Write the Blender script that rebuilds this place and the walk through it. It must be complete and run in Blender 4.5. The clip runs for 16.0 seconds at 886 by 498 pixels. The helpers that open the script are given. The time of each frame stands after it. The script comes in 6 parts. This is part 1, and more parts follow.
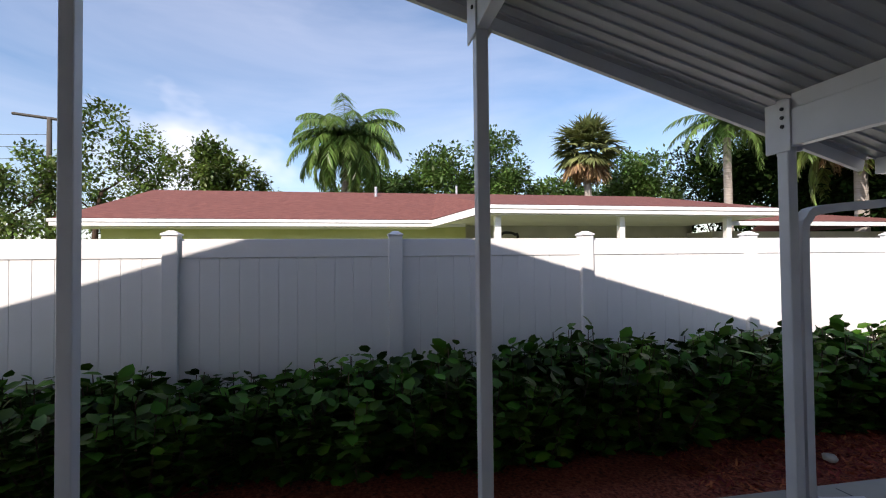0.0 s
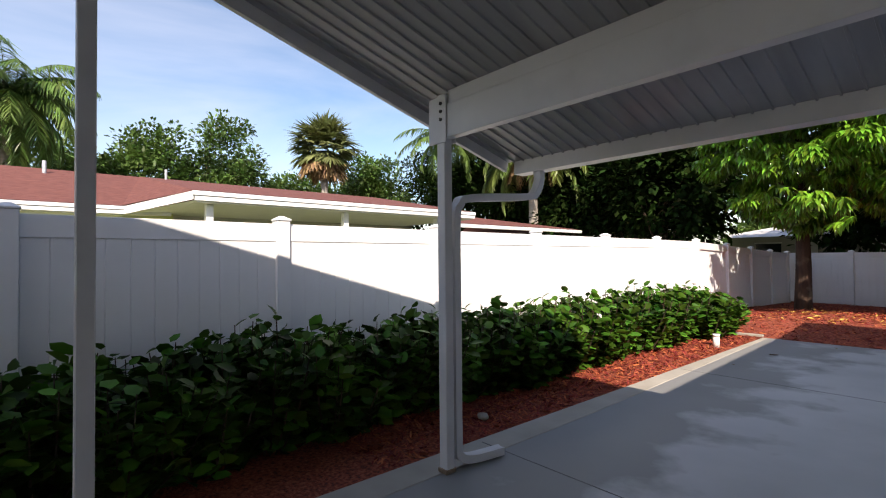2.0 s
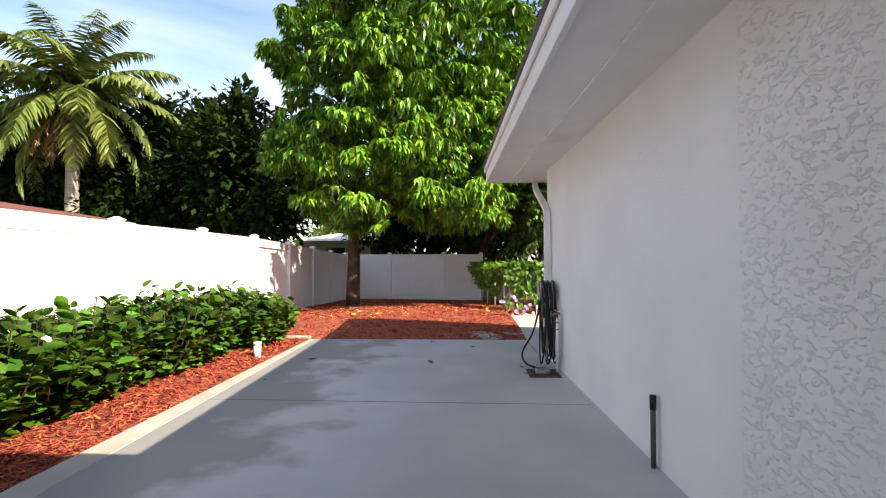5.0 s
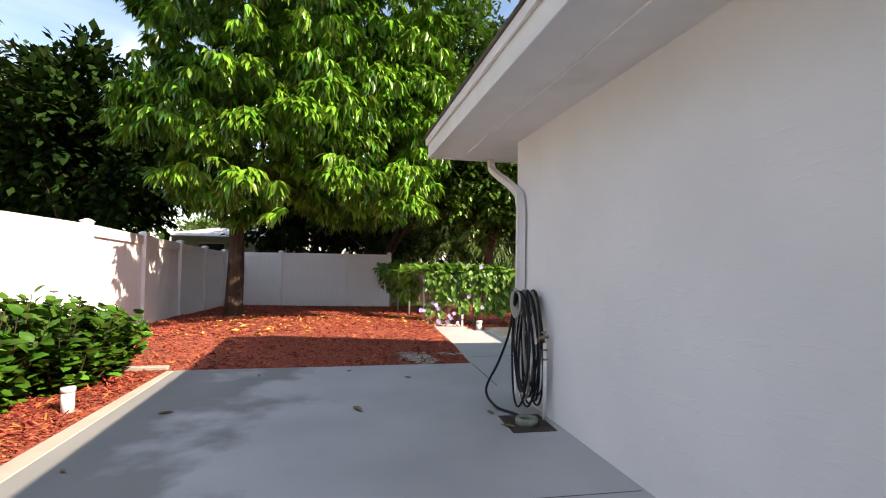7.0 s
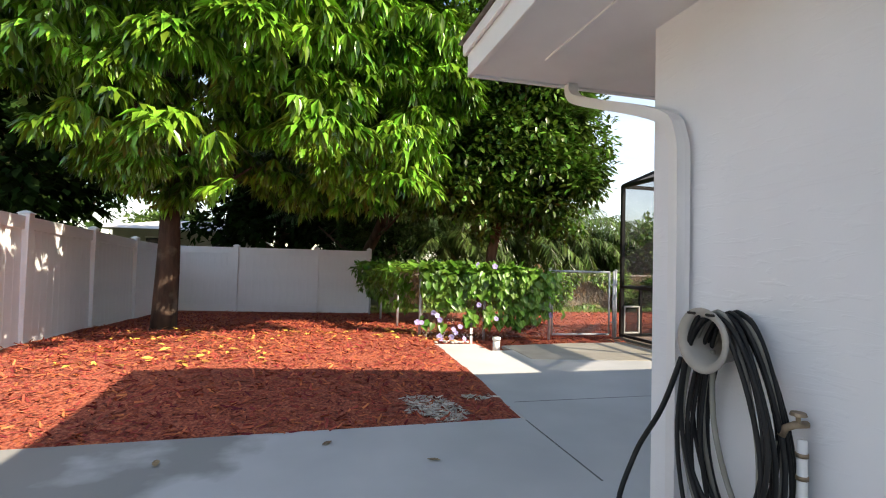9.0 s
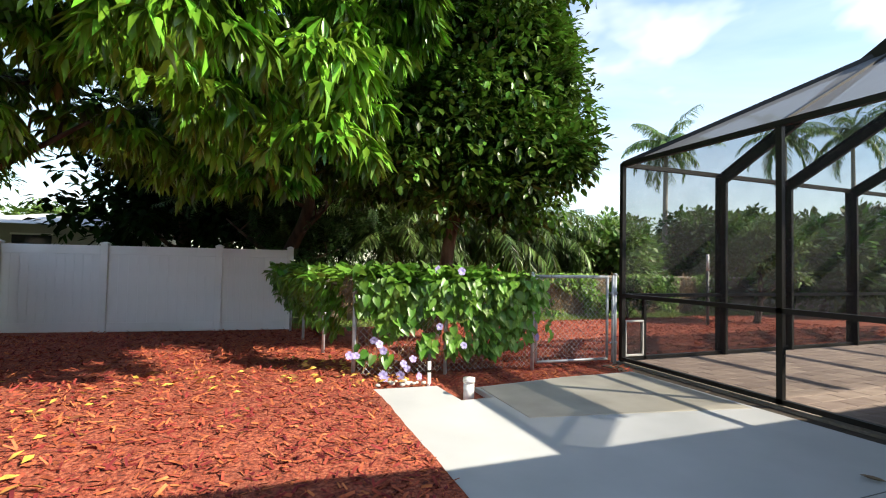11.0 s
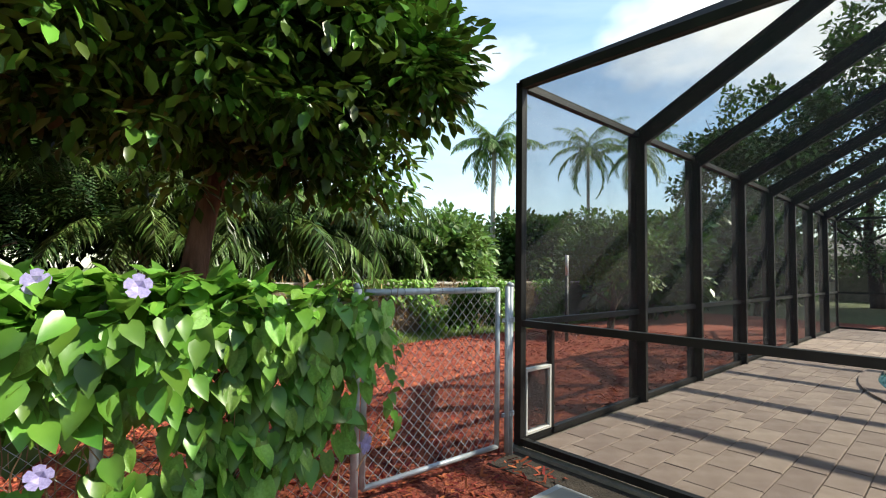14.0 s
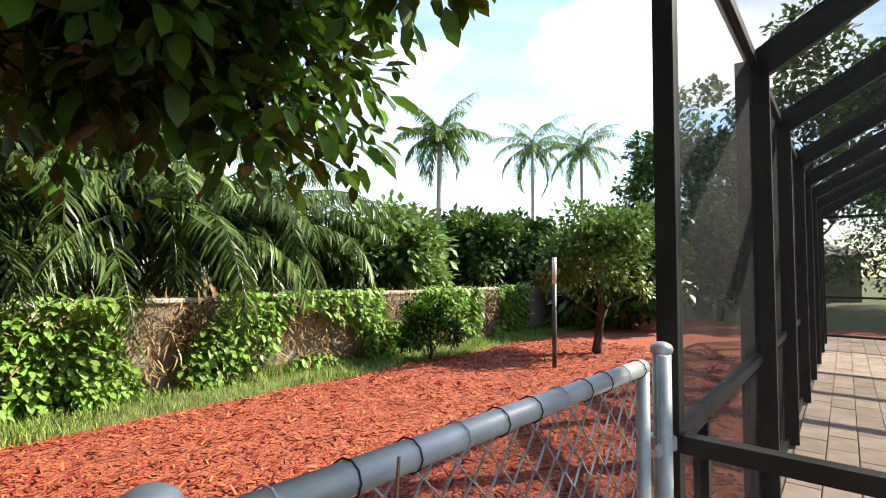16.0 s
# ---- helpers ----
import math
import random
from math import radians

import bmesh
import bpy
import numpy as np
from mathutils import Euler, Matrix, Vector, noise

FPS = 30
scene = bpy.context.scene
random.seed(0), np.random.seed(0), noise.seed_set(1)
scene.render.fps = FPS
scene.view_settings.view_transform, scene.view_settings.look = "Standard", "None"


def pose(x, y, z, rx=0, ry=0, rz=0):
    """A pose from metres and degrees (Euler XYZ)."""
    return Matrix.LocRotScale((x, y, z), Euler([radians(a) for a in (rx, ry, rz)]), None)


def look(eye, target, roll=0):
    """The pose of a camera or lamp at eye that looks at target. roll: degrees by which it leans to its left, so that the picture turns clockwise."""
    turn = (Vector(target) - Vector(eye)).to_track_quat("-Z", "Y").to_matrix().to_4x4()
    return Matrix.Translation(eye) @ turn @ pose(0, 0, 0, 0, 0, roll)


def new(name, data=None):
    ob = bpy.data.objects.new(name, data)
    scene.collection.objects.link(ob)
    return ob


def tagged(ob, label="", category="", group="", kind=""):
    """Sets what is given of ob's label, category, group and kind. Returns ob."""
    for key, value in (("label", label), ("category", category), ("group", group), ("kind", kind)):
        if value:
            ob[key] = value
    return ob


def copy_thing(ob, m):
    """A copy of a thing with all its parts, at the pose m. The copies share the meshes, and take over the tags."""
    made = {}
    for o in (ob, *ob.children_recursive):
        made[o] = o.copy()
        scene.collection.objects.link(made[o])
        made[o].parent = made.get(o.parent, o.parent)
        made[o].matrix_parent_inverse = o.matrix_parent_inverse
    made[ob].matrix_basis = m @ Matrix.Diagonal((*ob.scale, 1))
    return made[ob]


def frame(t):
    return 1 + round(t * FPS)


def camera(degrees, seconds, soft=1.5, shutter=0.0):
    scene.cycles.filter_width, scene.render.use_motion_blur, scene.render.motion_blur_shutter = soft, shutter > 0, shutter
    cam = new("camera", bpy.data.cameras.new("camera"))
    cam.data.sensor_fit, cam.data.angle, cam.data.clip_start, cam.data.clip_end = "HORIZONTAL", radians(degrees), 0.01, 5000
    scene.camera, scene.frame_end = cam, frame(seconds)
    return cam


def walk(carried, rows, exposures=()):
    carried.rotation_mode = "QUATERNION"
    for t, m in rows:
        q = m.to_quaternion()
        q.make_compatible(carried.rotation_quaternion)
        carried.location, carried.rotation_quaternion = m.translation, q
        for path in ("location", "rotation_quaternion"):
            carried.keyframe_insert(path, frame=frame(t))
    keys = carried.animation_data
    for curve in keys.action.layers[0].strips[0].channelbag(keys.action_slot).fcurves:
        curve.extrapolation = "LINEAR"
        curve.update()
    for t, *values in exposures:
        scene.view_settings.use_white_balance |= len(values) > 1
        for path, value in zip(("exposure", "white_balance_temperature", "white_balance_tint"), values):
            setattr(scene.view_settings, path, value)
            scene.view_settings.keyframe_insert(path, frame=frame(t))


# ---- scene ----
PATH = [
    (0, (-0.959, -1.4, 1.592), (-2.923, -1.022, 1.638), -0.6),
    (0.5, (-0.957, -1.312, 1.572), (-2.845, -0.654, 1.612), -0.7),
    (1, (-0.977, -1.199, 1.528), (-2.766, -0.307, 1.568), -0.7),
    (1.5, (-1.001, -1.047, 1.497), (-2.673, 0.049, 1.536), -0.6),
    (2, (-1.014, -0.863, 1.455), (-2.526, 0.445, 1.494), -0.5),
    (2.5, (-1.016, -0.582, 1.401), (-2.333, 0.923, 1.44), -0.6),
    (3, (-0.977, -0.265, 1.36), (-2.088, 1.397, 1.397), -0.5),
    (3.5, (-1.016, 0.128, 1.341), (-1.875, 1.934, 1.377), -0.3),
    (4, (-1.013, 0.446, 1.328), (-1.626, 2.349, 1.366), -0.3),
    (4.5, (-1.008, 0.755, 1.322), (-1.368, 2.722, 1.365), -0.2),
    (5, (-1.094, 1.039, 1.325), (-1.196, 3.036, 1.371), -0.0),
    (7.5, (-1.694, 3.547, 1.282), (-1.314, 5.51, 1.345), 1.3),
    (8, (-1.743, 4.156, 1.254), (-1.336, 6.113, 1.322), 1.6),
    (8.5, (-1.737, 4.766, 1.227), (-1.292, 6.715, 1.294), 1.6),
    (11, (-1.194, 7.757, 1.301), (-0.48, 9.624, 1.364), 1.1),
    (11.5, (-0.945, 8.263, 1.268), (-0.059, 10.055, 1.347), 0.9),
    (12, (-0.687, 8.793, 1.267), (0.395, 10.472, 1.35), 0.8),
    (12.5, (-0.388, 9.286, 1.267), (0.81, 10.886, 1.349), 0.8),
    (13, (-0.042, 9.824, 1.247), (1.239, 11.357, 1.336), 0.6),
    (13.5, (0.295, 10.307, 1.253), (1.605, 11.815, 1.346), 0.9),
    (14, (0.661, 10.798, 1.292), (1.999, 12.282, 1.387), 0.8),
    (14.5, (1.005, 11.34, 1.306), (2.394, 12.775, 1.403), 0.8),
    (15, (1.345, 11.822, 1.31), (2.789, 13.203, 1.411), 0.8),
    (15.5, (1.638, 12.278, 1.36), (3.122, 13.616, 1.456), 0.7),
    (16, (1.988, 12.704, 1.41), (3.516, 13.991, 1.509), 0.4),
]
cam = camera(85.7, 16.0, soft=1.1)
walk(cam, [(t, look(eye, target, roll)) for t, eye, target, roll in PATH],
     [(0, 0.36, 6900, 18), (2.0, 0.54, 7400, 18), (3.5, 0.96, 7700, 16), (5.0, 1.16, 8000, 16), (7.5, 1.04, 8000, 14), (8.5, 1.2, 7900, 12), (11.0, 1.0, 7200, 7), (13.5, 0.94, 6900, 0), (15, 1.22, 7400, 4), (16, 1.36, 7500, 5)])

# ---- world ----
SUN_DIR = Vector((1.02, -0.745, 1.035)).normalized()
world = bpy.data.worlds.new("sky")
scene.world = world
world.use_nodes = True
wn = world.node_tree
wn.nodes.clear()
w_out = wn.nodes.new("ShaderNodeOutputWorld")
w_bg = wn.nodes.new("ShaderNodeBackground")
w_sky = wn.nodes.new("ShaderNodeTexSky")
w_sky.sky_type = "NISHITA"
w_sky.sun_disc = False
w_sky.sun_elevation = math.asin(SUN_DIR.z)
w_sky.sun_rotation = math.atan2(SUN_DIR.x, SUN_DIR.y)
w_sky.dust_density = 0.6
w_sky.ozone_density = 1.6
w_bg.inputs["Strength"].default_value = 0.092
# broken high cloud, as noise laid over the sky by direction
w_co = wn.nodes.new("ShaderNodeTexCoord")
w_map = wn.nodes.new("ShaderNodeMapping")
w_map.inputs["Scale"].default_value = (1.0, 1.2, 2.2)
w_map.inputs["Rotation"].default_value = (0.0, 0.25, 1.5)
w_noise = wn.nodes.new("ShaderNodeTexNoise")
w_noise.inputs["Scale"].default_value = 1.5
w_noise.inputs["Detail"].default_value = 5.0
w_noise.inputs["Roughness"].default_value = 0.5
w_noise.inputs["Distortion"].default_value = 0.15
w_ramp = wn.nodes.new("ShaderNodeValToRGB")
w_ramp.color_ramp.elements[0].position = 0.585
w_ramp.color_ramp.elements[1].position = 0.75
w_mix = wn.nodes.new("ShaderNodeMixRGB")
w_mix.inputs["Color2"].default_value = (12.5, 12.6, 12.9, 1)
wn.links.new(w_co.outputs["Generated"], w_map.inputs["Vector"])
wn.links.new(w_map.outputs["Vector"], w_noise.inputs["Vector"])
wn.links.new(w_noise.outputs["Fac"], w_ramp.inputs["Fac"])
wn.links.new(w_ramp.outputs["Color"], w_mix.inputs["Fac"])
w_map2 = wn.nodes.new("ShaderNodeMapping")
w_map2.inputs["Scale"].default_value = (0.7, 1.1, 4.0)
w_map2.inputs["Rotation"].default_value = (0.1, 0.35, 0.4)
w_veil = wn.nodes.new("ShaderNodeTexNoise")
w_veil.inputs["Scale"].default_value = 1.3
w_veil.inputs["Detail"].default_value = 7.0
w_veil.inputs["Roughness"].default_value = 0.55
w_veil.inputs["Distortion"].default_value = 0.5
w_vramp = wn.nodes.new("ShaderNodeValToRGB")
w_vramp.color_ramp.elements[0].position = 0.36
w_vramp.color_ramp.elements[1].position = 0.70
w_vramp.color_ramp.elements[1].color = (0.36, 0.36, 0.36, 1)
w_vmix = wn.nodes.new("ShaderNodeMixRGB")
w_vmix.inputs["Color2"].default_value = (9.0, 9.8, 11.6, 1)
wn.links.new(w_co.outputs["Generated"], w_map2.inputs["Vector"])
wn.links.new(w_map2.outputs["Vector"], w_veil.inputs["Vector"])
wn.links.new(w_veil.outputs["Fac"], w_vramp.inputs["Fac"])
wn.links.new(w_vramp.outputs["Color"], w_vmix.inputs["Fac"])
w_hs = wn.nodes.new("ShaderNodeHueSaturation")
w_hs.inputs["Saturation"].default_value = 1.12
w_hs.inputs["Value"].default_value = 1.64
wn.links.new(w_sky.outputs["Color"], w_hs.inputs["Color"])
wn.links.new(w_hs.outputs["Color"], w_vmix.inputs["Color1"])
wn.links.new(w_vmix.outputs["Color"], w_mix.inputs["Color1"])
wn.links.new(w_mix.outputs["Color"], w_bg.inputs["Color"])
wn.links.new(w_bg.outputs["Background"], w_out.inputs["Surface"])

sun_data = bpy.data.lights.new("sun", "SUN")
sun_data.energy = 5.0
sun_data.angle = radians(0.55)
sun_data.color = (1.0, 0.95, 0.87)
sun = new("sun", sun_data)
sun.matrix_world = look(SUN_DIR * 40, (0, 0, 0))


# ---- materials ----
def material(name, colors, rough=0.6, metal=0.0, scale=6.0, detail=5.0, bump=0.0, bump_scale=60.0,
             island=0.0, spec=0.5, translucent=0.0, object_random=0.0, stain=None, stretch=None):
    """Noise between two colours, with a fine bump, a second slow variation, and a random tone per piece."""
    m = bpy.data.materials.new(name)
    m.use_nodes = True
    nt = m.node_tree
    b = nt.nodes["Principled BSDF"]
    b.inputs["Roughness"].default_value = rough
    b.inputs["Metallic"].default_value = metal
    b.inputs["Specular IOR Level"].default_value = spec
    co = nt.nodes.new("ShaderNodeTexCoord")
    vec = co.outputs["Object"]
    if stretch:
        mp = nt.nodes.new("ShaderNodeMapping")
        mp.inputs["Scale"].default_value = stretch
        nt.links.new(vec, mp.inputs["Vector"])
        vec = mp.outputs["Vector"]
    n1 = nt.nodes.new("ShaderNodeTexNoise")
    n1.inputs["Scale"].default_value = scale
    n1.inputs["Detail"].default_value = detail
    nt.links.new(vec, n1.inputs["Vector"])
    ramp = nt.nodes.new("ShaderNodeValToRGB")
    ramp.color_ramp.elements[0].position = 0.32
    ramp.color_ramp.elements[1].position = 0.68
    ramp.color_ramp.elements[0].color = (*colors[0], 1)
    ramp.color_ramp.elements[-1].color = (*colors[-1], 1)
    for i, c in enumerate(colors[1:-1]):
        e = ramp.color_ramp.elements.new(0.32 + 0.36 * (i + 1) / (len(colors) - 1))
        e.color = (*c, 1)
    nt.links.new(n1.outputs["Fac"], ramp.inputs["Fac"])
    col = ramp.outputs["Color"]
    if stain:
        n2 = nt.nodes.new("ShaderNodeTexNoise")
        n2.inputs["Scale"].default_value = stain[1]
        n2.inputs["Detail"].default_value = 4.0 if len(stain) < 5 else 9.0
        nt.links.new(co.outputs["Object"], n2.inputs["Vector"])
        r2 = nt.nodes.new("ShaderNodeValToRGB")
        r2.color_ramp.elements[0].position = stain[2]
        r2.color_ramp.elements[1].position = stain[2] + (stain[4] if len(stain) > 4 else 0.16)
        nt.links.new(n2.outputs["Fac"], r2.inputs["Fac"])
        mx = nt.nodes.new("ShaderNodeMixRGB")
        mx.inputs["Color2"].default_value = (*stain[0], 1)
        sc = nt.nodes.new("ShaderNodeMath")
        sc.operation = "MULTIPLY"
        sc.inputs[1].default_value = stain[3]
        nt.links.new(r2.outputs["Color"], sc.inputs[0])
        nt.links.new(sc.outputs[0], mx.inputs["Fac"])
        nt.links.new(col, mx.inputs["Color1"])
        col = mx.outputs["Color"]
    if island or object_random:
        src = nt.nodes.new("ShaderNodeNewGeometry").outputs["Random Per Island"] if island else nt.nodes.new("ShaderNodeObjectInfo").outputs["Random"]
        hs = nt.nodes.new("ShaderNodeHueSaturation")
        mr = nt.nodes.new("ShaderNodeMapRange")
        amt = island or object_random
        mr.inputs["To Min"].default_value = 1.0 - amt
        mr.inputs["To Max"].default_value = 1.0 + amt
        nt.links.new(src, mr.inputs["Value"])
        nt.links.new(mr.outputs["Result"], hs.inputs["Value"])
        mh = nt.nodes.new("ShaderNodeMapRange")
        mh.inputs["To Min"].default_value = 0.5 - amt * 0.05
        mh.inputs["To Max"].default_value = 0.5 + amt * 0.03
        nt.links.new(src, mh.inputs["Value"])
        nt.links.new(mh.outputs["Result"], hs.inputs["Hue"])
        nt.links.new(col, hs.inputs["Color"])
        col = hs.outputs["Color"]
    nt.links.new(col, b.inputs["Base Color"])
    if bump:
        nb = nt.nodes.new("ShaderNodeTexNoise")
        nb.inputs["Scale"].default_value = bump_scale
        nb.inputs["Detail"].default_value = 6.0
        nt.links.new(vec, nb.inputs["Vector"])
        bp = nt.nodes.new("ShaderNodeBump")
        bp.inputs["Strength"].default_value = bump
        bp.inputs["Distance"].default_value = 0.02
        nt.links.new(nb.outputs["Fac"], bp.inputs["Height"])
        nt.links.new(bp.outputs["Normal"], b.inputs["Normal"])
    if translucent:
        tr = nt.nodes.new("ShaderNodeBsdfTranslucent")
        nt.links.new(col, tr.inputs["Color"])
        ms = nt.nodes.new("ShaderNodeMixShader")
        ms.inputs["Fac"].default_value = translucent
        nt.links.new(b.outputs["BSDF"], ms.inputs[1])
        nt.links.new(tr.outputs["BSDF"], ms.inputs[2])
        nt.links.new(ms.outputs["Shader"], nt.nodes["Material Output"].inputs["Surface"])
    return m


def screen_material(name, color, cover):
    """Fine woven insect screen: threads of a colour over clear gaps."""
    m = bpy.data.materials.new(name)
    m.use_nodes = True
    nt = m.node_tree
    b = nt.nodes["Principled BSDF"]
    b.inputs["Base Color"].default_value = (*color, 1)
    b.inputs["Roughness"].default_value = 0.7
    tp = nt.nodes.new("ShaderNodeBsdfTransparent")
    ms = nt.nodes.new("ShaderNodeMixShader")
    co = nt.nodes.new("ShaderNodeTexCoord")
    n = nt.nodes.new("ShaderNodeTexNoise")
    n.inputs["Scale"].default_value = 3.0
    nt.links.new(co.outputs["Object"], n.inputs["Vector"])
    mr = nt.nodes.new("ShaderNodeMapRange")
    mr.inputs["To Min"].default_value = cover - 0.06
    mr.inputs["To Max"].default_value = cover + 0.06
    nt.links.new(n.outputs["Fac"], mr.inputs["Value"])
    nt.links.new(mr.outputs["Result"], ms.inputs["Fac"])
    nt.links.new(tp.outputs["BSDF"], ms.inputs[1])
    nt.links.new(b.outputs["BSDF"], ms.inputs[2])
    nt.links.new(ms.outputs["Shader"], nt.nodes["Material Output"].inputs["Surface"])
    return m


def stucco_material(name, strength, deep, size, grain=(1.0, 0.7, 1.3)):
    """White paint over knockdown stucco: flattened islands of plaster with ragged edges."""
    m = material(name, [(0.76, 0.76, 0.77), (0.82, 0.82, 0.83)], 0.75, scale=1.3, stain=((0.70, 0.69, 0.68), 0.6, 0.55, 0.35))
    nt = m.node_tree
    b = nt.nodes["Principled BSDF"]
    co = nt.nodes.new("ShaderNodeTexCoord")
    mp = nt.nodes.new("ShaderNodeMapping")
    mp.inputs["Scale"].default_value = grain
    n = nt.nodes.new("ShaderNodeTexNoise")
    n.inputs["Scale"].default_value = size
    n.inputs["Detail"].default_value = 5.0
    n.inputs["Distortion"].default_value = 1.2
    r = nt.nodes.new("ShaderNodeValToRGB")
    r.color_ramp.elements[0].position = 0.54
    r.color_ramp.elements[1].position = 0.64
    n2 = nt.nodes.new("ShaderNodeTexNoise")
    n2.inputs["Scale"].default_value = 90.0
    ad = nt.nodes.new("ShaderNodeMath")
    ad.operation = "MULTIPLY_ADD"
    ad.inputs[1].default_value = 0.18
    bp = nt.nodes.new("ShaderNodeBump")
    bp.inputs["Strength"].default_value = strength
    bp.inputs["Distance"].default_value = deep
    nt.links.new(co.outputs["Object"], mp.inputs["Vector"])
    nt.links.new(mp.outputs["Vector"], n.inputs["Vector"])
    nt.links.new(co.outputs["Object"], n2.inputs["Vector"])
    nt.links.new(n.outputs["Fac"], r.inputs["Fac"])
    nt.links.new(n2.outputs["Fac"], ad.inputs[0])
    nt.links.new(r.outputs["Color"], ad.inputs[2])
    nt.links.new(ad.outputs[0], bp.inputs["Height"])
    nt.links.new(bp.outputs["Normal"], b.inputs["Normal"])
    return m


M_VINYL = material("white_vinyl", [(0.78, 0.78, 0.78), (0.83, 0.83, 0.83)], 0.45, scale=2.5, stain=((0.70, 0.69, 0.66), 1.1, 0.56, 0.4))
M_STUCCO = stucco_material("white_stucco", 0.75, 0.006, 30.0)
M_TROWEL = stucco_material("white_trowelled_stucco", 0.17, 0.006, 13.0, (1.0, 0.35, 1.6))
M_TRIM = material("white_trim_paint", [(0.76, 0.75, 0.74), (0.82, 0.81, 0.80)], 0.5, scale=3.0, stain=((0.62, 0.58, 0.54), 2.2, 0.60, 0.4), bump=0.06, bump_scale=25)
M_ALU = material("white_painted_aluminium", [(0.58, 0.58, 0.58), (0.66, 0.66, 0.66)], 0.38, scale=4.0, stain=((0.52, 0.51, 0.49), 2.0, 0.58, 0.45))
# grey taken down from white so the colour holds the underside's shade
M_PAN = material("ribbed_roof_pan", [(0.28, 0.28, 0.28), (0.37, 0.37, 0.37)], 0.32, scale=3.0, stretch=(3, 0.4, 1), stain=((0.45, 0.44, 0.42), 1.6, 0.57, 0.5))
M_BOLT = material("dark_bolt", [(0.02, 0.02, 0.02), (0.04, 0.035, 0.03)], 0.5, 0.6)
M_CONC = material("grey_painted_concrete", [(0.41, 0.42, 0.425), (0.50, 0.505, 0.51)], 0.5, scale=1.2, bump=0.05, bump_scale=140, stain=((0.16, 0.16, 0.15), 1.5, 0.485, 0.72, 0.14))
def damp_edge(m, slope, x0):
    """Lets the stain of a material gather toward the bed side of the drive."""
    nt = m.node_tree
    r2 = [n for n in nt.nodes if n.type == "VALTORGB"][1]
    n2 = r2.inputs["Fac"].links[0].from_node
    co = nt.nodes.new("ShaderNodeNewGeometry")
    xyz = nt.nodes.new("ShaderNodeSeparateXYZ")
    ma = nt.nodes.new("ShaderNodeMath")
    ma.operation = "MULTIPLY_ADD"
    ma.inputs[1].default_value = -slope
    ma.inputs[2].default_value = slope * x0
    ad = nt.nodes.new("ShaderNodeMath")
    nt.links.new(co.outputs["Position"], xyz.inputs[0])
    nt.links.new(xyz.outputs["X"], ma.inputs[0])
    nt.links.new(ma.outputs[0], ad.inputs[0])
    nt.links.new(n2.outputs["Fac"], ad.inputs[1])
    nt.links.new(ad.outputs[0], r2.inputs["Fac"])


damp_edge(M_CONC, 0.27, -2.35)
M_CONC2 = material("pale_concrete", [(0.34, 0.31, 0.26), (0.44, 0.41, 0.35)], 0.75, scale=2.2, bump=0.08, bump_scale=120, stain=((0.36, 0.32, 0.24), 1.1, 0.56, 0.6))
M_CRACK = material("dark_joint", [(0.10, 0.10, 0.095), (0.17, 0.165, 0.16)], 0.9)
M_MULCH = material("red_mulch", [(0.085, 0.014, 0.008), (0.29, 0.056, 0.027), (0.43, 0.13, 0.068)], 0.9, scale=38, detail=8, bump=0.9, bump_scale=55, stain=((0.10, 0.03, 0.02), 1.3, 0.58, 0.5))
M_CHIP = material("red_mulch_chips", [(0.17, 0.027, 0.014), (0.46, 0.112, 0.055)], 0.85, scale=9, island=0.55, spec=0.3)
M_GRASS = material("lawn_grass", [(0.07, 0.09, 0.03), (0.14, 0.165, 0.06)], 0.85, scale=2.0, detail=10, bump=0.6, bump_scale=70, stain=((0.22, 0.19, 0.08), 0.7, 0.58, 0.5))
M_BLADE = material("grass_blades", [(0.12, 0.22, 0.03), (0.27, 0.34, 0.09)], 0.7, island=0.4, translucent=0.3)
M_SHINGLE = material("red_asphalt_shingles", [(0.115, 0.036, 0.029), (0.205, 0.074, 0.058)], 0.9, scale=5, detail=8, stretch=(1.0, 1.0, 9.0), bump=0.5, bump_scale=12, stain=((0.15, 0.05, 0.04), 0.5, 0.55, 0.5))
M_YELLOW = material("pale_green_house_paint", [(0.50, 0.52, 0.22), (0.58, 0.60, 0.28)], 0.8, scale=2)
M_LANAI = material("lanai_shade_wall", [(0.42, 0.40, 0.36), (0.5, 0.48, 0.43)], 0.8, scale=2)
M_HROOF = material("grey_shingle_roof", [(0.22, 0.20, 0.19), (0.32, 0.30, 0.28)], 0.9, scale=25, bump=0.3)
M_BRONZE = material("dark_bronze_aluminium", [(0.008, 0.008, 0.008), (0.017, 0.016, 0.015)], 0.48, 0.0, scale=5, spec=0.35)
M_SCREEN = screen_material("charcoal_screen", (0.03, 0.03, 0.035), 0.33)
# lighter, denser copy of the screen: sunlit grey put into the thread colour
M_SCREEN_SUNLIT = screen_material("sunlit_grey_screen", (0.13, 0.13, 0.14), 0.84)
M_GALV = material("galvanised_steel", [(0.38, 0.41, 0.45), (0.54, 0.57, 0.61)], 0.5, 0.35, scale=14, stain=((0.30, 0.28, 0.26), 5, 0.58, 0.5))
M_PAVER = material("tan_pavers", [(0.26, 0.19, 0.155), (0.355, 0.275, 0.23)], 0.8, scale=5, bump=0.2, bump_scale=90, object_random=0.16)
M_PAVER_S = material("tan_pavers_joined", [(0.26, 0.19, 0.155), (0.355, 0.275, 0.23)], 0.8, scale=5, bump=0.2, bump_scale=90, island=0.16)
